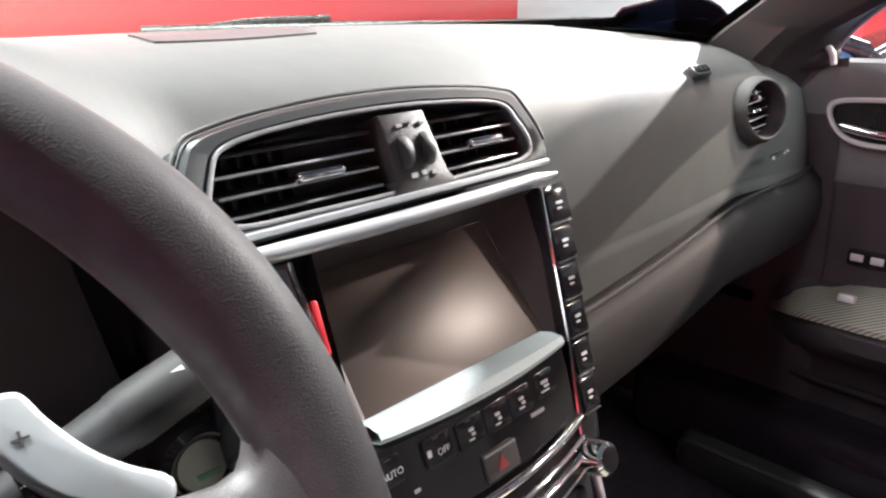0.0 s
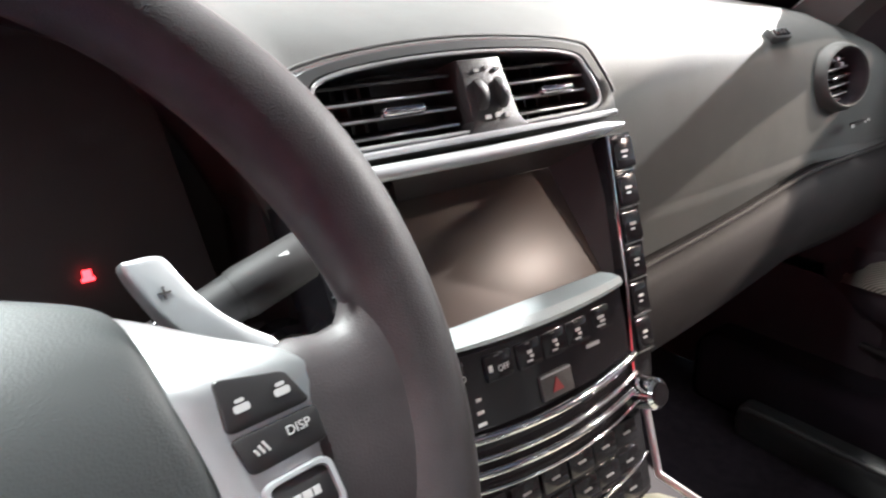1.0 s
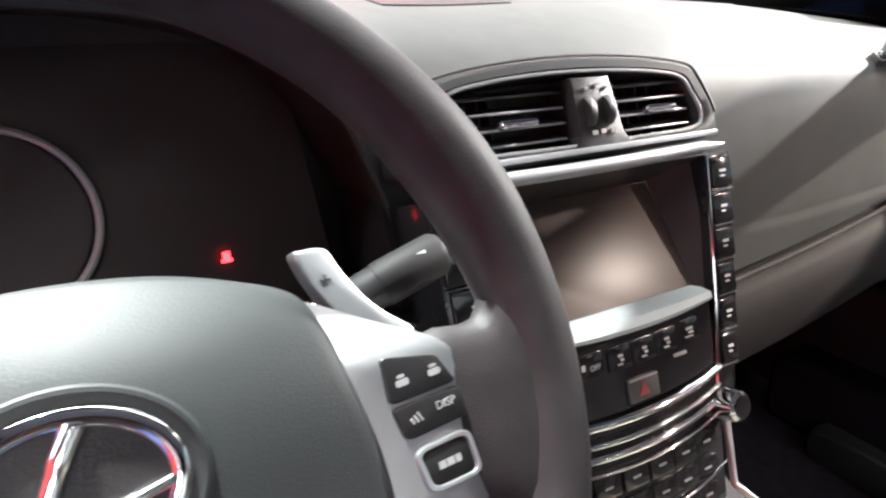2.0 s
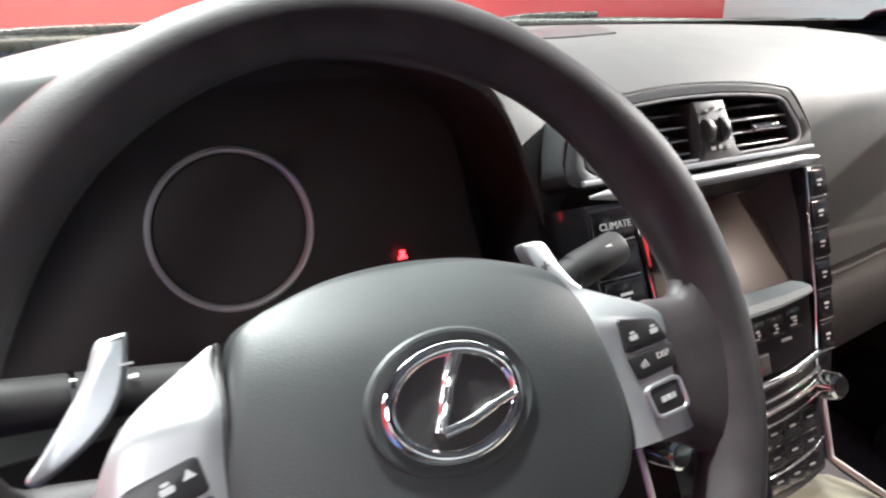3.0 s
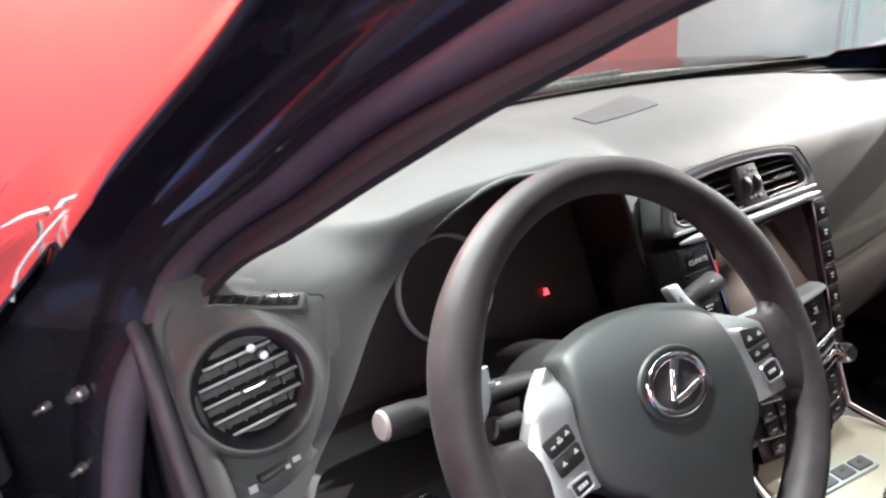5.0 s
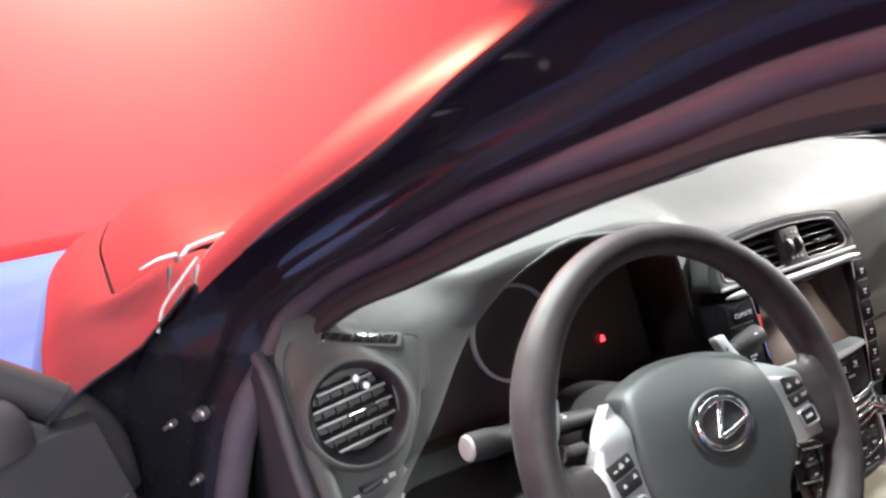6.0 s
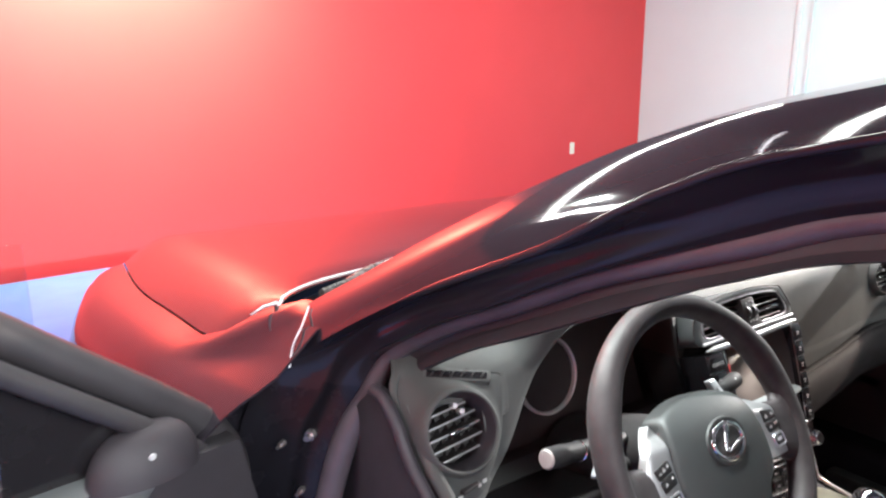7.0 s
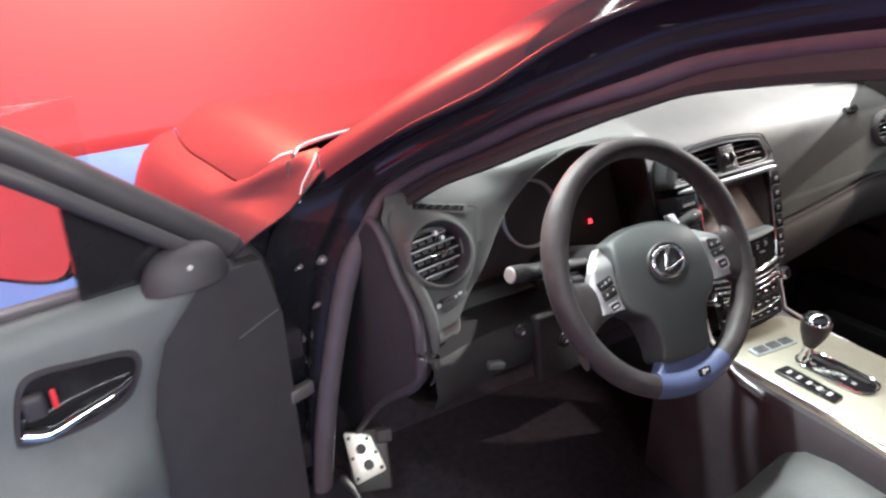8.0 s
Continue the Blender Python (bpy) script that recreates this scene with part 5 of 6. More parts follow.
SCREEN_LINE = [(-0.765, 0.44, 0.34), (-0.76, 0.44, 0.52), (-0.755, 0.43, 0.68), (-0.74, 0.43, 0.80), (-0.70, 0.43, 0.88), (-0.668, 0.44, 0.93), (-0.622, 0.30, 1.017), (-0.582, 0.185, 1.086), (-0.542, 0.07, 1.148), (-0.506, -0.02, 1.191), (-0.48, -0.13, 1.223), (-0.45, -0.40, 1.268), (-0.44, -0.85, 1.28)]
INNER_LINE = [(-0.600, 0.255, 0.872), (-0.594, 0.24, 0.891), (-0.58, 0.16, 0.942), (-0.567, 0.07, 0.985), (-0.552, -0.035, 1.038), (-0.539, -0.13, 1.083), (-0.529, -0.23, 1.118), (-0.52, -0.45, 1.151), (-0.515, -0.85, 1.161)]
seal_l, crease_l, screen_l, inner_l = (smooth_path(line, 6) for line in (SEAL_LINE, CREASE_LINE, SCREEN_LINE, INNER_LINE))
OUT = Vector((-0.92, 0.1, 0.38))
# across the pillar, from the seal to the crease: out and up, as shares of its depth and height
STEP = ((0, 0), (0.22, -0.02), (0.36, 0.03), (0.40, 0.14), (0.40, 0.50), (0.39, 0.86), (0.43, 0.99), (0.74, 1.02), (1.0, 1.0))
rings = []
for i, (p, q, r) in enumerate(zip(seal_l, crease_l, screen_l)):
    high = ease(p.z, 0.84, 0.94)
    run = (seal_l[min(i + 1, len(seal_l) - 1)] - seal_l[max(i - 1, 0)]).normalized()
    side = (Vector((-1, 0, 0)) + run * run.x).normalized()
    rise = side.cross(run)
    span = q - p
    row = []
    for k, (a, b) in zip((0, 0.14, 0.24, 0.36, 0.40, 0.43, 0.50, 0.75, 1.0), STEP):
        low = p.lerp(q, k) + OUT * 0.008 * math.sin(9 * k)
        fade = 0.75 * ease(-p.y, -0.05, 0.15)
        step = p + run * span.dot(run) * k + side * span.dot(side) * a + rise * span.dot(rise) * b
        row.append(low.lerp(step.lerp(p.lerp(q, k), fade), high))
    row += [q.lerp(r, k) + OUT * d * high for k, d in ((0.25, 0.006), (0.6, 0.008), (0.85, 0.004), (1.0, 0.0))]
    rings.append(row)
shell = part("front_pillar", skin(rings), PAINT, car, "gloss black windscreen pillar and roof edge", sharp=50)
shell.data.materials.append(JAMB)
for f in shell.data.polygons:
    if f.center.z < 0.86 and f.index % 12 < 8:
        f.material_index = 1
EDGE = [p + OUT * 0.0008 for p in crease_l[38:]]
part("pillar_edge", tube(EDGE, [0.0042 * ease(i, -1, 4) for i in range(len(EDGE))], 14), PAINT, shell, "rolled gloss black edge")
part("door_seal", tube([q + Vector((0.004, -0.004, 0)) for q in seal_l], [0.0175 - 0.0055 * ease(q.z, 0.80, 0.95) for q in seal_l], 16), RUBBER, car, "soft rubber seal round the door opening")
part("seal_band", skin([[q + Vector((0, 0.004, 0.006)), q + Vector((0.010, -0.004, -0.010)), q.lerp(w, 0.45) + Vector((0.012, 0, -0.004)), q.lerp(w, 0.6) + Vector((0.004, 0, -0.004)), q.lerp(w, 0.94) + Vector((-0.002, 0, 0)), w + Vector((0.004, 0, 0)), w + Vector((0.012, 0.004, 0.004))] for q, w in zip(seal_l[24:], inner_l)]), TRIM_DARK, car, "dark inner edge of the door opening")
# darker than the passenger trim: this side's shade put into the colour
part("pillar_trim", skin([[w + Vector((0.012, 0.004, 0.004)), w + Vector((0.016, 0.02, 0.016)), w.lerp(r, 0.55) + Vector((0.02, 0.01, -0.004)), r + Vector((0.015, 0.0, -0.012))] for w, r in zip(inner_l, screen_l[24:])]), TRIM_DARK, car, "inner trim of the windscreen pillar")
right_edge = pillar(1)

roof_rows, lining_rows, screen_rows = [], [], []
left_top = screen_l[54:]
right_top = [Vector((side_x(q.z) - 0.018 + far_shift, q.y, q.z)) for q in right_edge[54:]]
for i in range(25):
    t = i / 24
    bow = 4 * t * (1 - t)
    row = [p.lerp(q, t) + Vector((0, 0.05 * bow * (j == 0), 0.05 * bow)) for j, (p, q) in enumerate(zip(left_top, right_top))]
    roof_rows.append(row)
    lining_rows.append([p.lerp(q, 0.02 + 0.96 * t) + Vector((0, 0, 0.05 * bow - 0.045)) for p, q in zip(left_top, right_top)])
    x = -0.665 + 1.375 * t
    low = Vector((x, glass_y(2 * 0.63 * t - 0.63) + 0.02 + 0.03 * (1 - t) ** 4, 0.922))
    screen_rows.append([low.lerp(row[0], k / 8) + Vector((0, 0.004, 0.006)) * math.sin(math.pi * k / 8) - Vector((0, 0.012, 0.022)) * (1 - t) ** 8 for k in range(9)])
part("roof", thick(skin(roof_rows), 0.004), PAINT, car, "gloss black roof")
# the roof's rear half, its pillars and the rear window
rear_rows = [[row[-1] + Vector((-0.03 * row[-1].x * k, -0.22 * k, -0.006 * k - 0.011 * k * k)) for k in (0.02, 0.5, 1.0, 1.5, 2.0)] for row in roof_rows]
part("rear_roof", thick(skin(rear_rows), 0.004), PAINT, car, "gloss black rear half of the roof")
tail = [row[-1] for row in rear_rows]
back_glass = part("rear_window", thick(skin([[p.lerp(Vector((p.x * 1.2, -1.80, 0.905)), k / 6) + Vector((0, 0, 0.03 * math.sin(math.pi * k / 6))) for k in range(7)] for p in tail]), 0.004), GLASS, car, "clear rear window")
back_glass.visible_shadow = False
for p, side in ((tail[0], -1), (tail[-1], 1)):
    part("rear_pillar", tube([p + Vector((0.005 * side, 0.02, -0.012)), p.lerp(Vector((p.x * 1.24, -1.80, 0.905)), 0.5) + Vector((0.01 * side, 0, 0.02)), Vector((p.x * 1.26, -1.82, 0.885))], 0.034, 14, flat=1.5), PAINT, car, "gloss black rear pillar")
part("headlining", skin(lining_rows), LINING, car, "pale grey headlining")
screen = part("windscreen", thick(skin(screen_rows), 0.004), GLASS, car, "clear windscreen")
screen.visible_shadow = False
part("screen_border", thick(skin([[r[0] + Vector((0, -0.004, 0.001)), r[0].lerp(r[1], 0.35) + Vector((0, -0.006, 0.001))] for r in screen_rows]), 0.002), BLACK, screen, "black printed border of the windscreen")

# cowl and wipers
cowl_rows = [[Vector((x, glass_y(x) + y, z)) for y, z in ((0.0, 0.917), (0.03, 0.922), (0.06, 0.918), (0.10, 0.912), (0.14, 0.905), (0.16, 0.86))] for x in (-0.61 + 1.26 * i / 30 for i in range(31))]
cowl = part("cowl_panel", skin(cowl_rows), BLACK, car, "black plastic cowl under the windscreen")
for x0, x1 in ((-0.60, 0.02), (0.06, 0.62)):
    blade = [Vector((x, glass_y(x) + 0.058, 0.936 + 0.004 * math.sin((x - x0) * 5) - 0.024 * (x - x0))) for x in (x0 + (x1 - x0) * i / 12 for i in range(13))]
    arm = part("wiper", tube(blade, 0.006, 8, flat=1.3), WIPER, car, "satin dark grey windscreen wiper at rest")
    part("wiper_arm", tube(smooth_path([Vector((x0 + 0.03, glass_y(x0) + 0.075, 0.93)), Vector((x0 + 0.12, glass_y(x0 + 0.12) + 0.065, 0.944)), Vector(blade[5]) + Vector((0, 0.004, 0.012))], 6), 0.007, 10, flat=0.6), WIPER, arm, "satin wiper arm")
    part("pivot_cap", lathe([(0, 0.014), (0.010, 0.012), (0.014, 0), (0, 0)], Matrix.Translation((x0 + 0.03, glass_y(x0) + 0.075, 0.918)), 16), PIANO, arm)

# cowl end by the pillar, its lit look painted pale, with its folded clip
part("cowl_end_lit", plate(Matrix.Translation((0, 0, 0.931)), [(-0.667, 0.449), (-0.657, 0.417), (-0.634, 0.410), (-0.597, 0.424), (-0.545, 0.470), (-0.530, 0.520), (-0.563, 0.506), (-0.617, 0.473)], 0.006, 0.002), VINYL_TIP, cowl, "end of the black cowl, its light painted as pale grey")
part("cowl_clip", tube(smooth_path([(-0.652, 0.420, 0.936), (-0.625, 0.424, 0.940), (-0.598, 0.444, 0.946), (-0.575, 0.462, 0.944), (-0.552, 0.492, 0.940)], 5), 0.006, 10, flat=0.6), SILVER_PAINT, cowl, "bright folded clip")

# bonnet and wings
def bonnet_z(x, y):
    u = y - 0.6
    spine = 0.934 - 0.03 * u - 0.055 * u * abs(u)
    a = abs(x)
    start = 0.66 - 0.05 * (y - 0.5)
    return spine + 0.20 * max(0.0, 0.65 - y) ** 2 - (0.22 + 0.35 * ease(a, 0.35, 0.75)) * max(0.0, y - 1.3) ** 2 - 0.004 * (a / 0.6) ** 2 + 0.006 * ease(a, 0.4, 0.62) - 0.075 * min(max((a - start) / 0.13, 0.0), 1.0)


def gap_x(y):
    """Half width of the bonnet at y."""
    return 0.66 + 0.09 * ease(y, 0.42, 0.58) - 0.10 * ease(y, 0.9, 1.95)


rows = []
for j in range(31):
    v = j / 30
    row = []
    for i in range(41):
        k = 2 * i / 40 - 1
        y0 = 0.47 + 0.19 * (1 - abs(k) ** 2.3)
        y = y0 + (1.92 - y0) * v
        x = k * gap_x(y)
        row.append(Vector((x, y, bonnet_z(x, y) - 0.004 * (abs(k) > 0.99) - 0.006 * (j == 0))))
    rows.append(row)
bonnet = part("bonnet", thick(skin(rows), 0.003), PAINT, car, "gloss black bonnet mirroring the red wall", sharp=60)
# silver tubes stand in for the highlight on the black lip and seam
part("bonnet_lip_glint", tube([p + Vector((0, -0.002, 0.005)) for p in rows[0][:29]], 0.0026, 10), SILVER_PAINT, bonnet, "painted highlight along the rear edge of the bonnet")
part("bonnet_seam_glint", tube([(-0.678, 0.473, 0.941), (-0.700, 0.469, 0.940), (-0.722, 0.459, 0.935)], [0.0028, 0.0022, 0.0008], 8), SILVER_PAINT, bonnet)


def wing_tail(a):
    """Height of the wing's rear end at a from the middle of the car."""
    line = ((0.60, 0.958), (0.664, 0.953), (0.690, 0.944), (0.715, 0.920), (0.735, 0.900), (0.757, 0.888), (0.782, 0.877), (0.803, 0.868), (0.84, 0.840), (0.873, 0.78), (0.90, 0.69), (0.93, 0.6))
    for (a0, z0), (a1, z1) in zip(line, line[1:]):
        if a <= a1:
            return z0 + (z1 - z0) * (a - a0) / (a1 - a0)
    return line[-1][1]


WING = ((0, 0), (0.11, -0.003), (0.22, -0.006), (0.32, -0.011), (0.42, -0.018), (0.51, -0.029), (0.6, -0.042), (0.68, -0.062), (0.76, -0.085), (0.9, -0.15), (1.0, -0.24), (1.01, -0.34), (0.98, -0.45), (0.96, -0.60))


def crown(a):
    """Height of the wing ahead of its rear end, at a from the middle of the car."""
    gx = gap_x(0.62) + 0.004
    return bonnet_z(gx, 0.62) - 0.003 + between(WING[:11], (a - gx) / (0.90 - gx))


def wing(side):
    rows = []
    for j in range(33):
        y = 0.325 + 1.645 * j / 32
        gx = gap_x(y) + 0.004 if y > 0.47 else 0.664 - 0.25 * (0.47 - y)
        z0 = bonnet_z(max(gx, 0.66), y) - 0.003
        w = 0.90 - 0.22 * ease(y, 1.1, 1.97)
        row = []
        for k, dz in WING:
            a = gx + (w - gx) * k
            z = z0 + dz
            if side < 0 and k < 0.95:
                bent = wing_tail(a) + (z - wing_tail(a)) * ease(y, 0.33, 0.64)
                flat = wing_tail(a) + (crown(a) - wing_tail(a)) * min(1.0, (y - 0.325) / 0.295)
                z = bent + (flat - bent) * ease(k, 0.05, 0.4) * ease(-y, -0.66, -0.60)
            row.append(Vector((side * a, y, z)))
        rows.append(row)
    part("wing", thick(skin(rows), 0.003), PAINT, car, "gloss black front wing", sharp=60)


wing(-1)
wing(1)
for side in (-1, 1):
    part("bonnet_gutter", skin([[Vector((side * (gap_x(y) + a), y, bonnet_z(gap_x(y), y) - dz)) for a, dz in ((-0.03, 0.022), (0.0, 0.026), (0.03, 0.034))] for y in (0.49 + 1.42 * i / 24 for i in range(25))]), BLACK, car, "black gutter under the edge of the bonnet")
part("jamb_panel", skin([[Vector((-a, y, 0.30 + (top - 0.30) * j / 8)) for a, y, top in ((0.70, 0.43, 0.90), (0.74, 0.425, 0.885), (0.775, 0.41, 0.870), (0.81, 0.40, 0.855), (0.85, 0.395, 0.82), (0.885, 0.39, 0.73))] for j in range(9)]), JAMB, car, "gloss black body panel behind the door hinges")
part("wing_seam", tube(smooth_path([(-0.667, 0.390, 0.954), (-0.690, 0.360, 0.943), (-0.714, 0.338, 0.925), (-0.7245, 0.326, 0.904)], 5), 0.0014, 8), SILVER_PAINT, car, "pale seam strip between wing and pillar")
part("body_shell", skin([[Vector((s * 0.70, y, z)) for s in (-1, -0.9, 0, 0.9, 1)] for y, z in ((1.90, 0.30), (1.93, 0.46), (1.92, 0.60))]), PAINT, car, "nose of the car")
for side in (-1, 1):
    part("sill", block(Matrix.Translation((side * 0.79, -0.45, 0.31)), (0.20, 1.7, 0.13), 0.03, 4), PAINT, car, "gloss black door sill")
    part("sill_carpet", block(Matrix.Translation((side * 0.675 + 0.045 * (side > 0), -0.45 - 0.11 * (side > 0), 0.255)), (0.06 + 0.07 * (side > 0), 1.7, 0.10), 0.02, 4), TRIM_DARK if side < 0 else CLOTH, car, "dark sill trim")
    if side > 0:
        part("sill_lip", tube([(0.665, 0.285, 0.270), (0.660, 0.278, 0.296), (0.658, 0.262, 0.303), (0.657, 0.10, 0.305), (0.657, -0.4, 0.305)], 0.0045, 10), VINYL, car, "grey lip along the sill trim")
    part("centre_pillar", block(Matrix.Translation((side * 0.68, -0.93, 0.78)) @ Matrix.Rotation(side * 0.16, 4, "Y"), (0.09, 0.16, 0.9), 0.03, 3), PAINT, car, "gloss black centre pillar")
    part("rear_side", block(Matrix.Translation((side * 0.80, -1.6, 0.6)), (0.12, 1.2, 0.55), 0.05, 4), PAINT, car, "gloss black rear door")
part("rear_seat", block(Matrix.Translation((0, -1.55, 0.55)) @ Matrix.Rotation(-0.25, 4, "X"), (1.2, 0.2, 0.75), 0.06, 4), CLOTH, car, "grey rear bench")
part("rear_deck", block(Matrix.Translation((0, -2.1, 0.85)), (1.5, 0.9, 0.1), 0.04, 4), PAINT, car, "gloss black boot lid")
for x, y in ((-0.74, 1.35), (0.74, 1.35), (-0.74, -1.4), (0.74, -1.4)):
    m = Matrix.Translation((x, y, 0.32)) @ Matrix.Rotation(radians(90), 4, "Y")
    w = part("road_wheel", lathe([(0.0, -0.10), (0.22, -0.10), (0.29, -0.11), (0.32, -0.08), (0.32, 0.08), (0.29, 0.11), (0.22, 0.10), (0, 0.10)], m, 40), BLACK, car, "black road wheel")
    part("rim", lathe([(0, 0.08 if x > 0 else -0.08), (0.21, 0.112 if x > 0 else -0.112), (0.22, 0.10 if x > 0 else -0.10)], m, 32), SILVER, w)

# hinges and bolts on the door jamb
def jamb_point(y, z, out=0.02):
    p = min(zip(seal_l[:30], crease_l[:30]), key=lambda pq: abs((pq[0].z + pq[1].z) / 2 - z))
    return p[0].lerp(p[1], y) + Vector((-out, -out, 0))


for y, z, r in ((0.30, 0.80, 0.010), (0.55, 0.78, 0.006), (0.25, 0.74, 0.006), (0.45, 0.66, 0.011), (0.75, 0.60, 0.008), (0.4, 0.56, 0.006), (0.6, 0.47, 0.010), (0.65, 0.42, 0.007)):
    m = basis(jamb_point(y, z, 0.006), (-0.6, 0.8, 0), (0, 0, 1)) @ Matrix.Rotation(math.pi, 4, "X")
    r *= 0.75
    b = part("bolt", lathe([(0, 0.012), (r * 0.55, 0.012), (r * 0.6, 0.004), (r, 0.004), (r, -0.004), (0, -0.004)], m, 6), BOLT, car, "zinc bolt on the door jamb")
for z in (0.66, 0.44):
    hinge = part("door_hinge", block(Matrix.Translation((-0.775, 0.37, z)), (0.07, 0.05, 0.055), 0.008, 3), PAINT, car, "black door hinge")
    part("hinge_pin", lathe([(0, 0.045), (0.009, 0.045), (0.010, 0.04), (0.010, -0.04), (0, -0.045)], Matrix.Translation((-0.79, 0.345, z)), 16), BOLT, hinge)
part("door_check", block(Matrix.Translation((-0.762, 0.330, 0.585)) @ Matrix.Rotation(0.3, 4, "Z"), (0.045, 0.016, 0.024), 0.004), BOLT, car, "steel door check strap")

# ---- car: driver door, open ----
DR = basis((-0.775, 0.315, 0), (-0.985, -0.17, 0), (0, 0, 1))  # x along the door, y up, z to its outer side


def dr(x, y, z=0.0):
    return DR @ Matrix.Translation((x, y, z))


door = part("front_door", join(plate(dr(0, 0, 0.13), [(0.0, 0.34), (1.0, 0.34), (1.02, 0.82), (0.02, 0.835), (0.0, 0.74)], 0.10, 0.02, 3), plate(dr(0, 0, 0.05), [(0.0, 0.36), (0.24, 0.36), (0.24, 0.835), (0.02, 0.835), (0.0, 0.74)], 0.045, 0.012, 3)), FRAME_BLACK, car, "open driver door with a grey trim card")
CARD_FRONT = ((0.36, 0.18), (0.50, 0.185), (0.56, 0.188), (0.645, 0.183), (0.694, 0.169), (0.754, 0.15), (0.782, 0.119), (0.829, 0.077), (0.85, 0.065))
CARD_PROFILE = ((0.842, 0.045), (0.846, 0.020), (0.838, 0.002), (0.815, -0.008), (0.76, -0.006), (0.70, -0.004), (0.655, -0.012), (0.615, -0.040), (0.585, -0.055), (0.55, -0.045), (0.52, -0.005), (0.40, 0.0), (0.36, 0.03))
card_rows = []
for i in range(34):
    t = (i / 33) ** 1.6
    edge = ease(t, 0.0, 0.05)
    card_rows.append([DR @ Vector((between(CARD_FRONT, z) * (1 - t) + 0.985 * t, z, w * (0.3 + 0.7 * ease(t, 0.02, 0.16)) * edge + 0.042 * (1 - edge))) for z, w in CARD_PROFILE])
card = part("door_card", skin(card_rows), TRIM_DOOR, door, "grey vinyl door card with an armrest", sharp=60)
frame_line = smooth_path([(0.006, 0.73, 0), (0.010, 0.79, 0), (0.036, 0.837, 0), (0.090, 0.888, 0), (0.137, 0.927, 0), (0.196, 0.975, 0), (0.246, 1.016, 0), (0.30, 1.057, 0), (0.38, 1.10, 0), (0.48, 1.135, 0), (0.70, 1.17, 0), (0.98, 1.165, 0)], 5)
for off, low, r, mat, nm in ((0.055, 0.0, 0.022, FRAME_BLACK, "window_frame"), (0.022, -0.024, 0.012, FRAME_BLACK, "frame_seal"), (0.075, -0.03, 0.012, PAINT, "frame_edge")):
    part(nm, tube([DR @ (q + Vector((0.5 * -low, low, off))) for q in frame_line], r, 12, up=(0, 0, 1)), mat, door, "window frame of the open door" if nm == "window_frame" else "")
part("sail_panel", plate(dr(0, 0, 0.05), [(0.05, 0.83), (0.255, 0.845), (0.250, 0.990), (0.18, 0.945), (0.10, 0.878)], 0.02, 0.004), PIANO, door, "black triangular corner panel")
pane = part("door_glass", block(dr(0.6, 0.96, 0.066), (0.80, 0.26, 0.004), 0.001), GLASS, door, "clear door glass")
pane.visible_shadow = False
part("belt_seal", block(dr(0.56, 0.849, 0.052), (0.82, 0.012, 0.02), 0.004), RUBBER, door, "black rubber belt seal")
tw = dr(0.130, 0.846, 0.008)
pod_rows = []
for i in range(9):
    t = i / 8
    r = math.cos(t * math.pi / 2) ** 0.6
    pod_rows.append([tw @ Vector((0.060 * r * math.cos(a) - 0.01 * t, -0.010 + 0.050 * math.sin(t * math.pi / 2), 0.034 * r * math.sin(a) + 0.012 * t)) for a in (2 * math.pi * j / 28 for j in range(28))])
pod = part("tweeter", skin(pod_rows, True, True), TRIM_DARK, door, "dark tweeter pod in the corner of the door")
part("grille_mark", lathe([(0, 0.002), (0.003, 0.0015), (0.004, 0), (0, 0)], tw @ Matrix.Translation((0.0, 0.02, -0.027)) @ Matrix.Rotation(math.pi, 4, "X"), 12), SILVER_PAINT, pod)
# inner handle
bowl_line = curve_outline([(0.213, 0.760), (0.227, 0.7769), (0.283, 0.7866), (0.330, 0.7925), (0.354, 0.778), (0.370, 0.720), (0.363, 0.699), (0.298, 0.6934), (0.243, 0.7071), (0.2205, 0.735)], 5)
ring_in = [(0.293 + (x - 0.293) * 0.90, 0.744 + (y - 0.744) * 0.86) for x, y in bowl_line]
back = DR @ Matrix.Rotation(math.pi, 4, "Y")
bowl = part("handle_bowl", ring_plate(back @ Matrix.Translation((0, 0, 0.014)), [(-x, y) for x, y in bowl_line], [(-x, y) for x, y in ring_in], 0.02, 0.003), TRIM_DARK, door, "dark recess of the inner door handle")
part("bowl_back", plate(back @ Matrix.Translation((0, 0, 0.008)), [(-x, y) for x, y in ring_in][::-1], 0.004, 0), PIANO, bowl)
part("handle_lever", tube(smooth_path([dr(0.230, 0.738, -0.014) @ Vector(), dr(0.255, 0.732, -0.022) @ Vector(), dr(0.300, 0.724, -0.026) @ Vector(), dr(0.335, 0.716, -0.026) @ Vector(), dr(0.362, 0.722, -0.018) @ Vector()], 6), [0.0045] * 6 + [0.0065] * 6 + [0.008] * 6 + [0.010] * 7, 16, flat=0.8), CHROME, bowl, "chrome pull lever")
part("lock_knob", block(dr(0.343, 0.752, -0.016), (0.026, 0.034, 0.016), 0.007, 4), TRIM_DARK, bowl, "dark lock button")
part("lock_mark", block(dr(0.321, 0.756, -0.0205), (0.0065, 0.026, 0.004), 0.0015), RED_PLASTIC, bowl, "red unlocked mark")
part("card_line", tube(smooth_path([dr(0.072, 0.724, 0.005) @ Vector(), dr(0.040, 0.736, 0.005) @ Vector(), dr(0.006, 0.747, 0.005) @ Vector()], 4), 0.0022, 8), FRAME_BLACK, door, "grey moulding line on the front of the door")

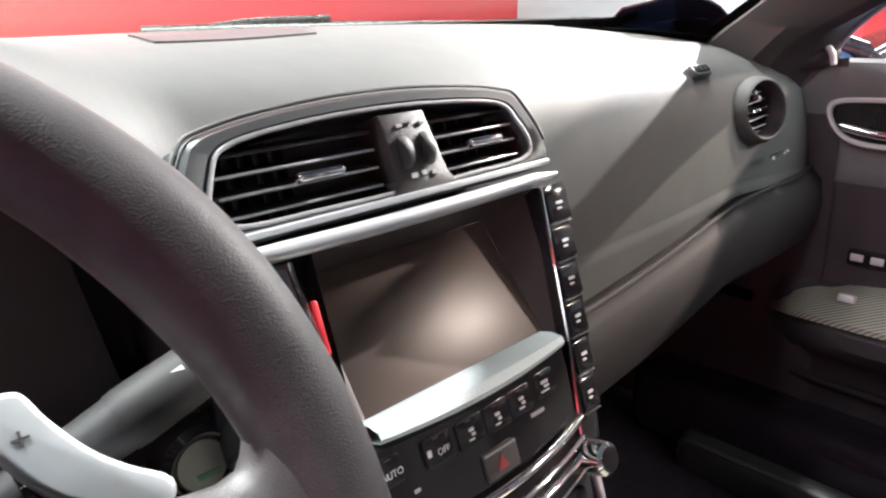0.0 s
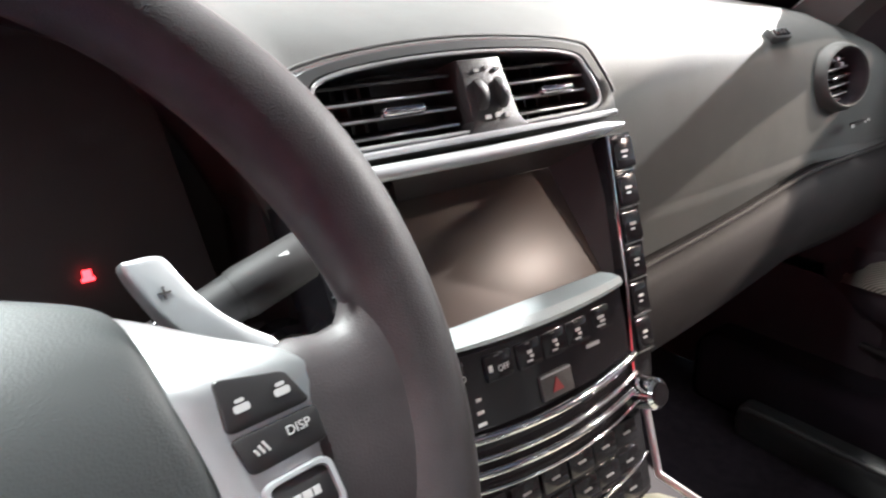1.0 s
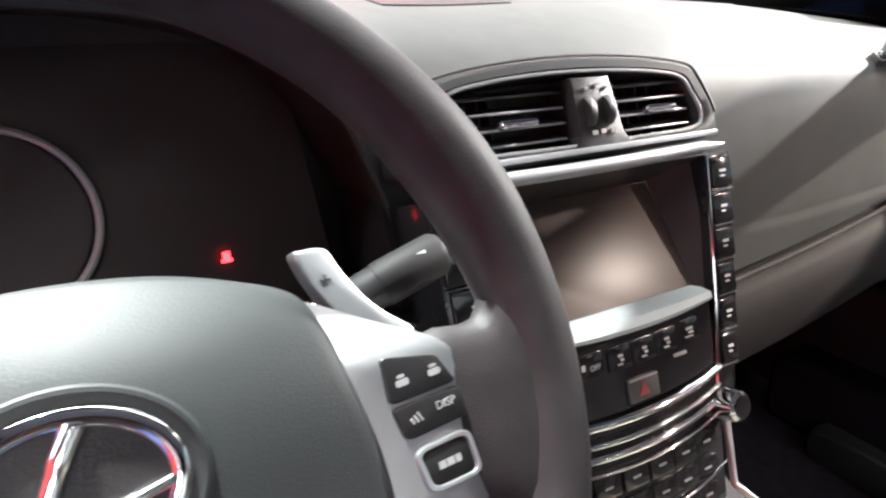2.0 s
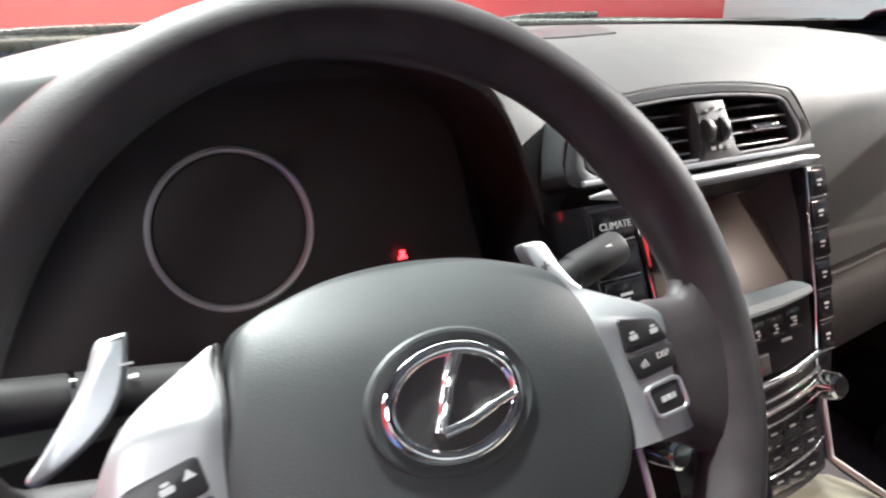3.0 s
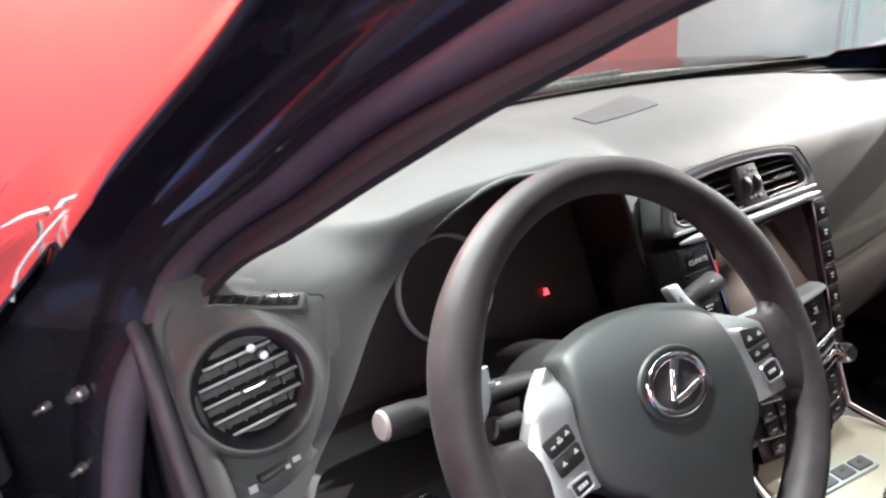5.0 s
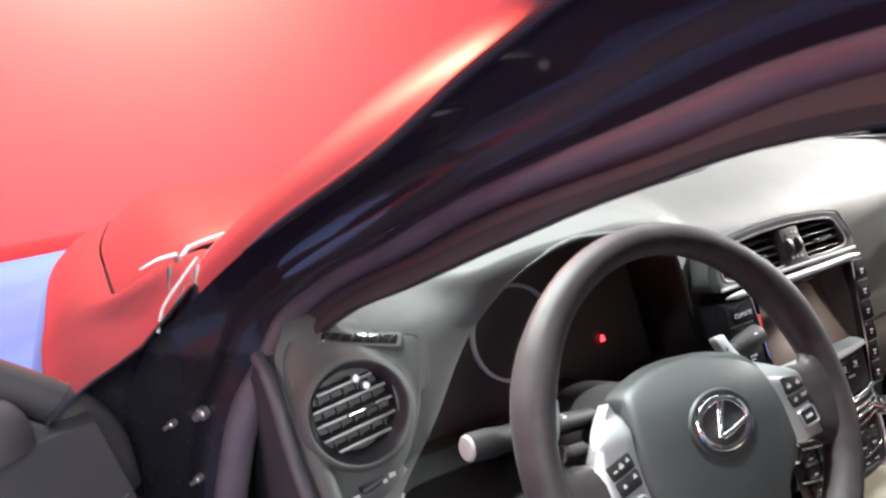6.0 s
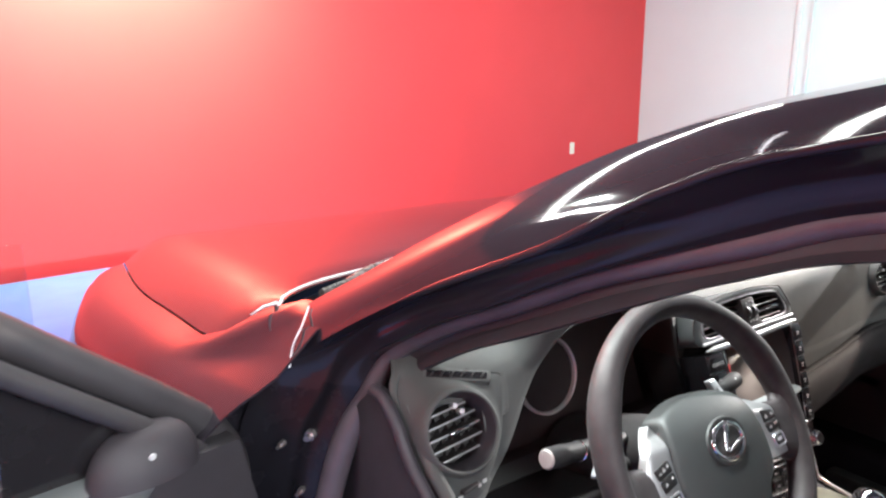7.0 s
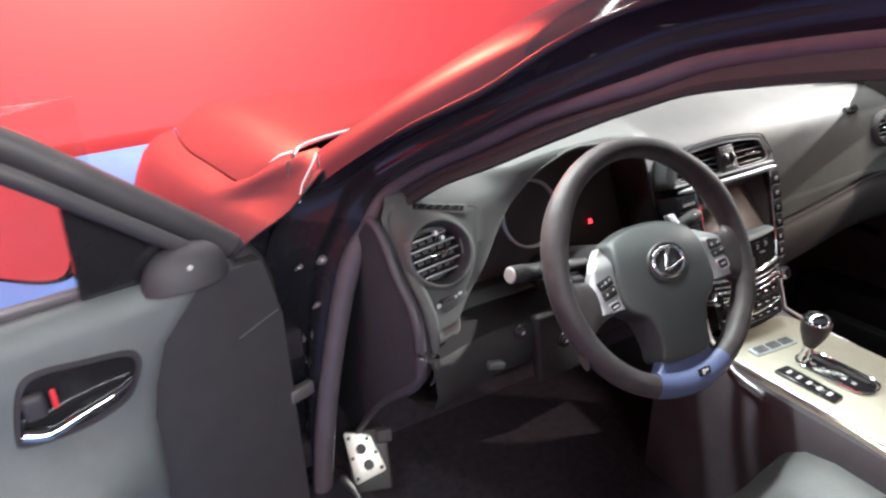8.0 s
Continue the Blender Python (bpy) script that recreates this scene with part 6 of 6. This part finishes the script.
# outside mirror of the open door
mirror_n = Vector((-0.70, -0.66, 0.27)).normalized()
MI = basis((-1.098, 0.462, 0.905), Vector((0, 0, 1)).cross(mirror_n), Vector((0, 0, 1)) - mirror_n.z * mirror_n)
mirror_line = curve_outline([(-0.095, -0.055), (-0.105, 0.0), (-0.085, 0.055), (0.0, 0.068), (0.085, 0.062), (0.105, 0.01), (0.09, -0.055), (0, -0.068)], 5)
mirror = part("door_mirror", ring_plate(MI, [(x * 1.05, y * 1.08) for x, y in mirror_line], mirror_line, 0.012, 0.004), PAINT, door, "gloss black door mirror")
part("mirror_shell", skin([[MI @ Vector((x * 1.05 * s, y * 1.08 * s, z)) for x, y in mirror_line] for s, z in ((1.0, -0.004), (0.97, -0.02), (0.8, -0.045), (0.5, -0.06), (0.1, -0.066))], True, True), PAINT, mirror)
part("mirror_glass", plate(MI @ Matrix.Translation((0, 0, -0.003)), mirror_line, 0.004, 0), MIRROR, mirror, "mirror glass showing the red wall")
part("mirror_foot", tube([dr(0.16, 0.88, 0.07) @ Vector(), dr(0.18, 0.88, 0.12) @ Vector(), MI @ Vector((0, -0.03, -0.05))], 0.022, 12), PAINT, mirror)

# ---- car: passenger door, closed ----
def door_row(y, profile):
    arm = ease(-y, -0.22, -0.12)
    return [Vector((x - 0.075 * arm * k, y, z)) for x, z, k in profile]


UPPER = ((0.83, 0.872, 0), (0.795, 0.878, 0), (0.778, 0.874, 0), (0.771, 0.86, 0), (0.772, 0.83, 0), (0.778, 0.78, 0), (0.779, 0.735, 0), (0.776, 0.722, 0), (0.784, 0.708, 0))
LOWER = ((0.780, 0.724, 0), (0.781, 0.66, 0), (0.781, 0.60, 0), (0.779, 0.572, 0), (0.776, 0.540, 0.9), (0.775, 0.530, 1.02), (0.775, 0.510, 1.05), (0.777, 0.49, 0.9), (0.779, 0.47, 0.2), (0.779, 0.44, 0), (0.779, 0.34, 0))
BACK = [0.34 - 1.3 * j / 40 for j in range(41)]
far_card = part("passenger_door", skin([door_row(y, UPPER) for y in BACK]), TRIM_DOOR, car, "grey and dark passenger door card", sharp=50)
part("lower_card", skin([door_row(y, LOWER) for y in BACK]), TRIM_DARK, far_card, "dark lower door card with an armrest")
FAR = basis((0.773, 0, 0), (0, -1, 0), (0, 0, 1))  # x back along the door, z into the cabin
far_line = curve_outline([(-0.176, 0.812), (-0.168, 0.826), (-0.13, 0.831), (-0.06, 0.832), (-0.015, 0.826), (-0.008, 0.80), (-0.03, 0.776), (-0.09, 0.766), (-0.14, 0.77), (-0.165, 0.787)], 5)
far_in = [(-0.095 + (x + 0.095) * 0.92, 0.799 + (y - 0.799) * 0.80) for x, y in far_line]
handle = part("handle_bowl", ring_plate(FAR @ Matrix.Translation((0, 0, 0.006)), far_line, far_in, 0.012, 0.002), SILVER_PAINT, far_card, "silver-rimmed inner handle recess")
part("bowl_back", plate(FAR @ Matrix.Translation((0, 0, 0.0012)), far_in, 0.004, 0), PIANO, handle)
part("handle_lever", tube(smooth_path([FAR @ Vector(p) for p in ((-0.155, 0.792, 0.004), (-0.11, 0.786, 0.010), (-0.05, 0.784, 0.010), (-0.015, 0.79, 0.004))], 5), 0.0055, 12), CHROME, handle, "chrome pull lever")
arm_rows = []
for i in range(26):
    y = 0.232 - 0.70 * (i / 25) ** 1.3
    grow = ease(-y, -0.232, -0.15)
    out, inn = Vector((0.779, y, 0.514 + 0.052 * ease(-y, -0.235, -0.16) + 0.014 * ease(-y, -0.17, -0.05))), Vector((0.779 - 0.079 * grow, y - 0.006, 0.514 + 0.032 * grow))
    arm_rows.append([out, out.lerp(inn, 0.3) + Vector((0, 0, 0.003)), out.lerp(inn, 0.7) + Vector((0, 0, 0.003)), inn, inn + Vector((-0.002, 0, -0.007))])
arm_top = part("armrest_trim", skin(arm_rows), CARBON, far_card, "woven-look silver armrest trim")
for y, mat in ((0.105, SILVER_PAINT), (0.045, PIANO)):
    part("window_switch", block(Matrix.Translation((0.742, y, 0.566)) @ Matrix.Rotation(0.28, 4, "Y"), (0.016, 0.022, 0.012), 0.003, 3), mat, arm_top, "window switch")
memory = part("memory_switch", block(Matrix.Translation((0.778, 0.065, 0.615)), (0.012, 0.115, 0.022), 0.003), PIANO, far_card, "black switch strip")
for y in (0.110, 0.085, 0.060, 0.035):
    part("switch_key", block(Matrix.Translation((0.7715, y, 0.616)), (0.003, 0.016, 0.010), 0.001), SILVER_PAINT, memory)
part("map_pocket", tube([Vector((0.765, 0.166, 0.424)), Vector((0.752, 0.12, 0.428)), Vector((0.748, -0.05, 0.428)), Vector((0.748, -0.5, 0.428))], 0.006, 10), VINYL_LOW, far_card, "door pocket edge")
pane = part("passenger_glass", block(Matrix.Translation((0.79, -0.36, 1.04)) @ Matrix.Rotation(-0.27, 4, "Y"), (0.004, 1.05, 0.34), 0.001), GLASS, far_card, "clear passenger window")
pane.visible_shadow = False
pod_rows = []
for i in range(9):
    t = i / 8
    r = math.cos(t * math.pi / 2) ** 0.6
    pod_rows.append([Vector((0.775 - 0.034 * math.sin(t * math.pi / 2), 0.245 + 0.075 * r * math.cos(a), 0.884 + 0.030 * r * math.sin(a))) for a in (2 * math.pi * j / 28 for j in range(28))])
pod = part("tweeter", skin(pod_rows, True, True), TRIM_DARK, far_card, "dark tweeter pod in the corner of the door")
part("pod_edge", tube(smooth_path([(0.752, 0.235, 0.911), (0.752, 0.205, 0.907), (0.752, 0.178, 0.892), (0.754, 0.171, 0.872)], 5), 0.004, 8), SILVER_PAINT, pod, "silver edge of the pod")
# passenger mirror outside
MR = basis((1.02, 0.215, 0.925), (0.02, -1.0, 0), (0.18, 0.004, 0.98)) @ Matrix.Diagonal((1.05, 1.05, 1.05, 1))
mirror = part("door_mirror", ring_plate(MR, [(x * 1.07, y * 1.1) for x, y in mirror_line], mirror_line, 0.03, 0.004), PAINT, far_card, "gloss black passenger mirror")
part("mirror_shell", skin([[MR @ Vector((x * 1.07 * s, y * 1.1 * s, z)) for x, y in mirror_line] for s, z in ((1.0, -0.004), (1.0, -0.04), (0.85, -0.07), (0.5, -0.09), (0.1, -0.095))], True, True), PAINT, mirror)
part("mirror_glass", plate(MR @ Matrix.Translation((0, 0, -0.003)), mirror_line, 0.004, 0), MIRROR, mirror, "passenger mirror glass showing the red wall")
part("mirror_foot", tube([Vector((0.80, 0.22, 0.885)), Vector((0.90, 0.235, 0.895)), MR @ Vector((0, -0.05, -0.05))], 0.02, 12), PAINT, mirror)
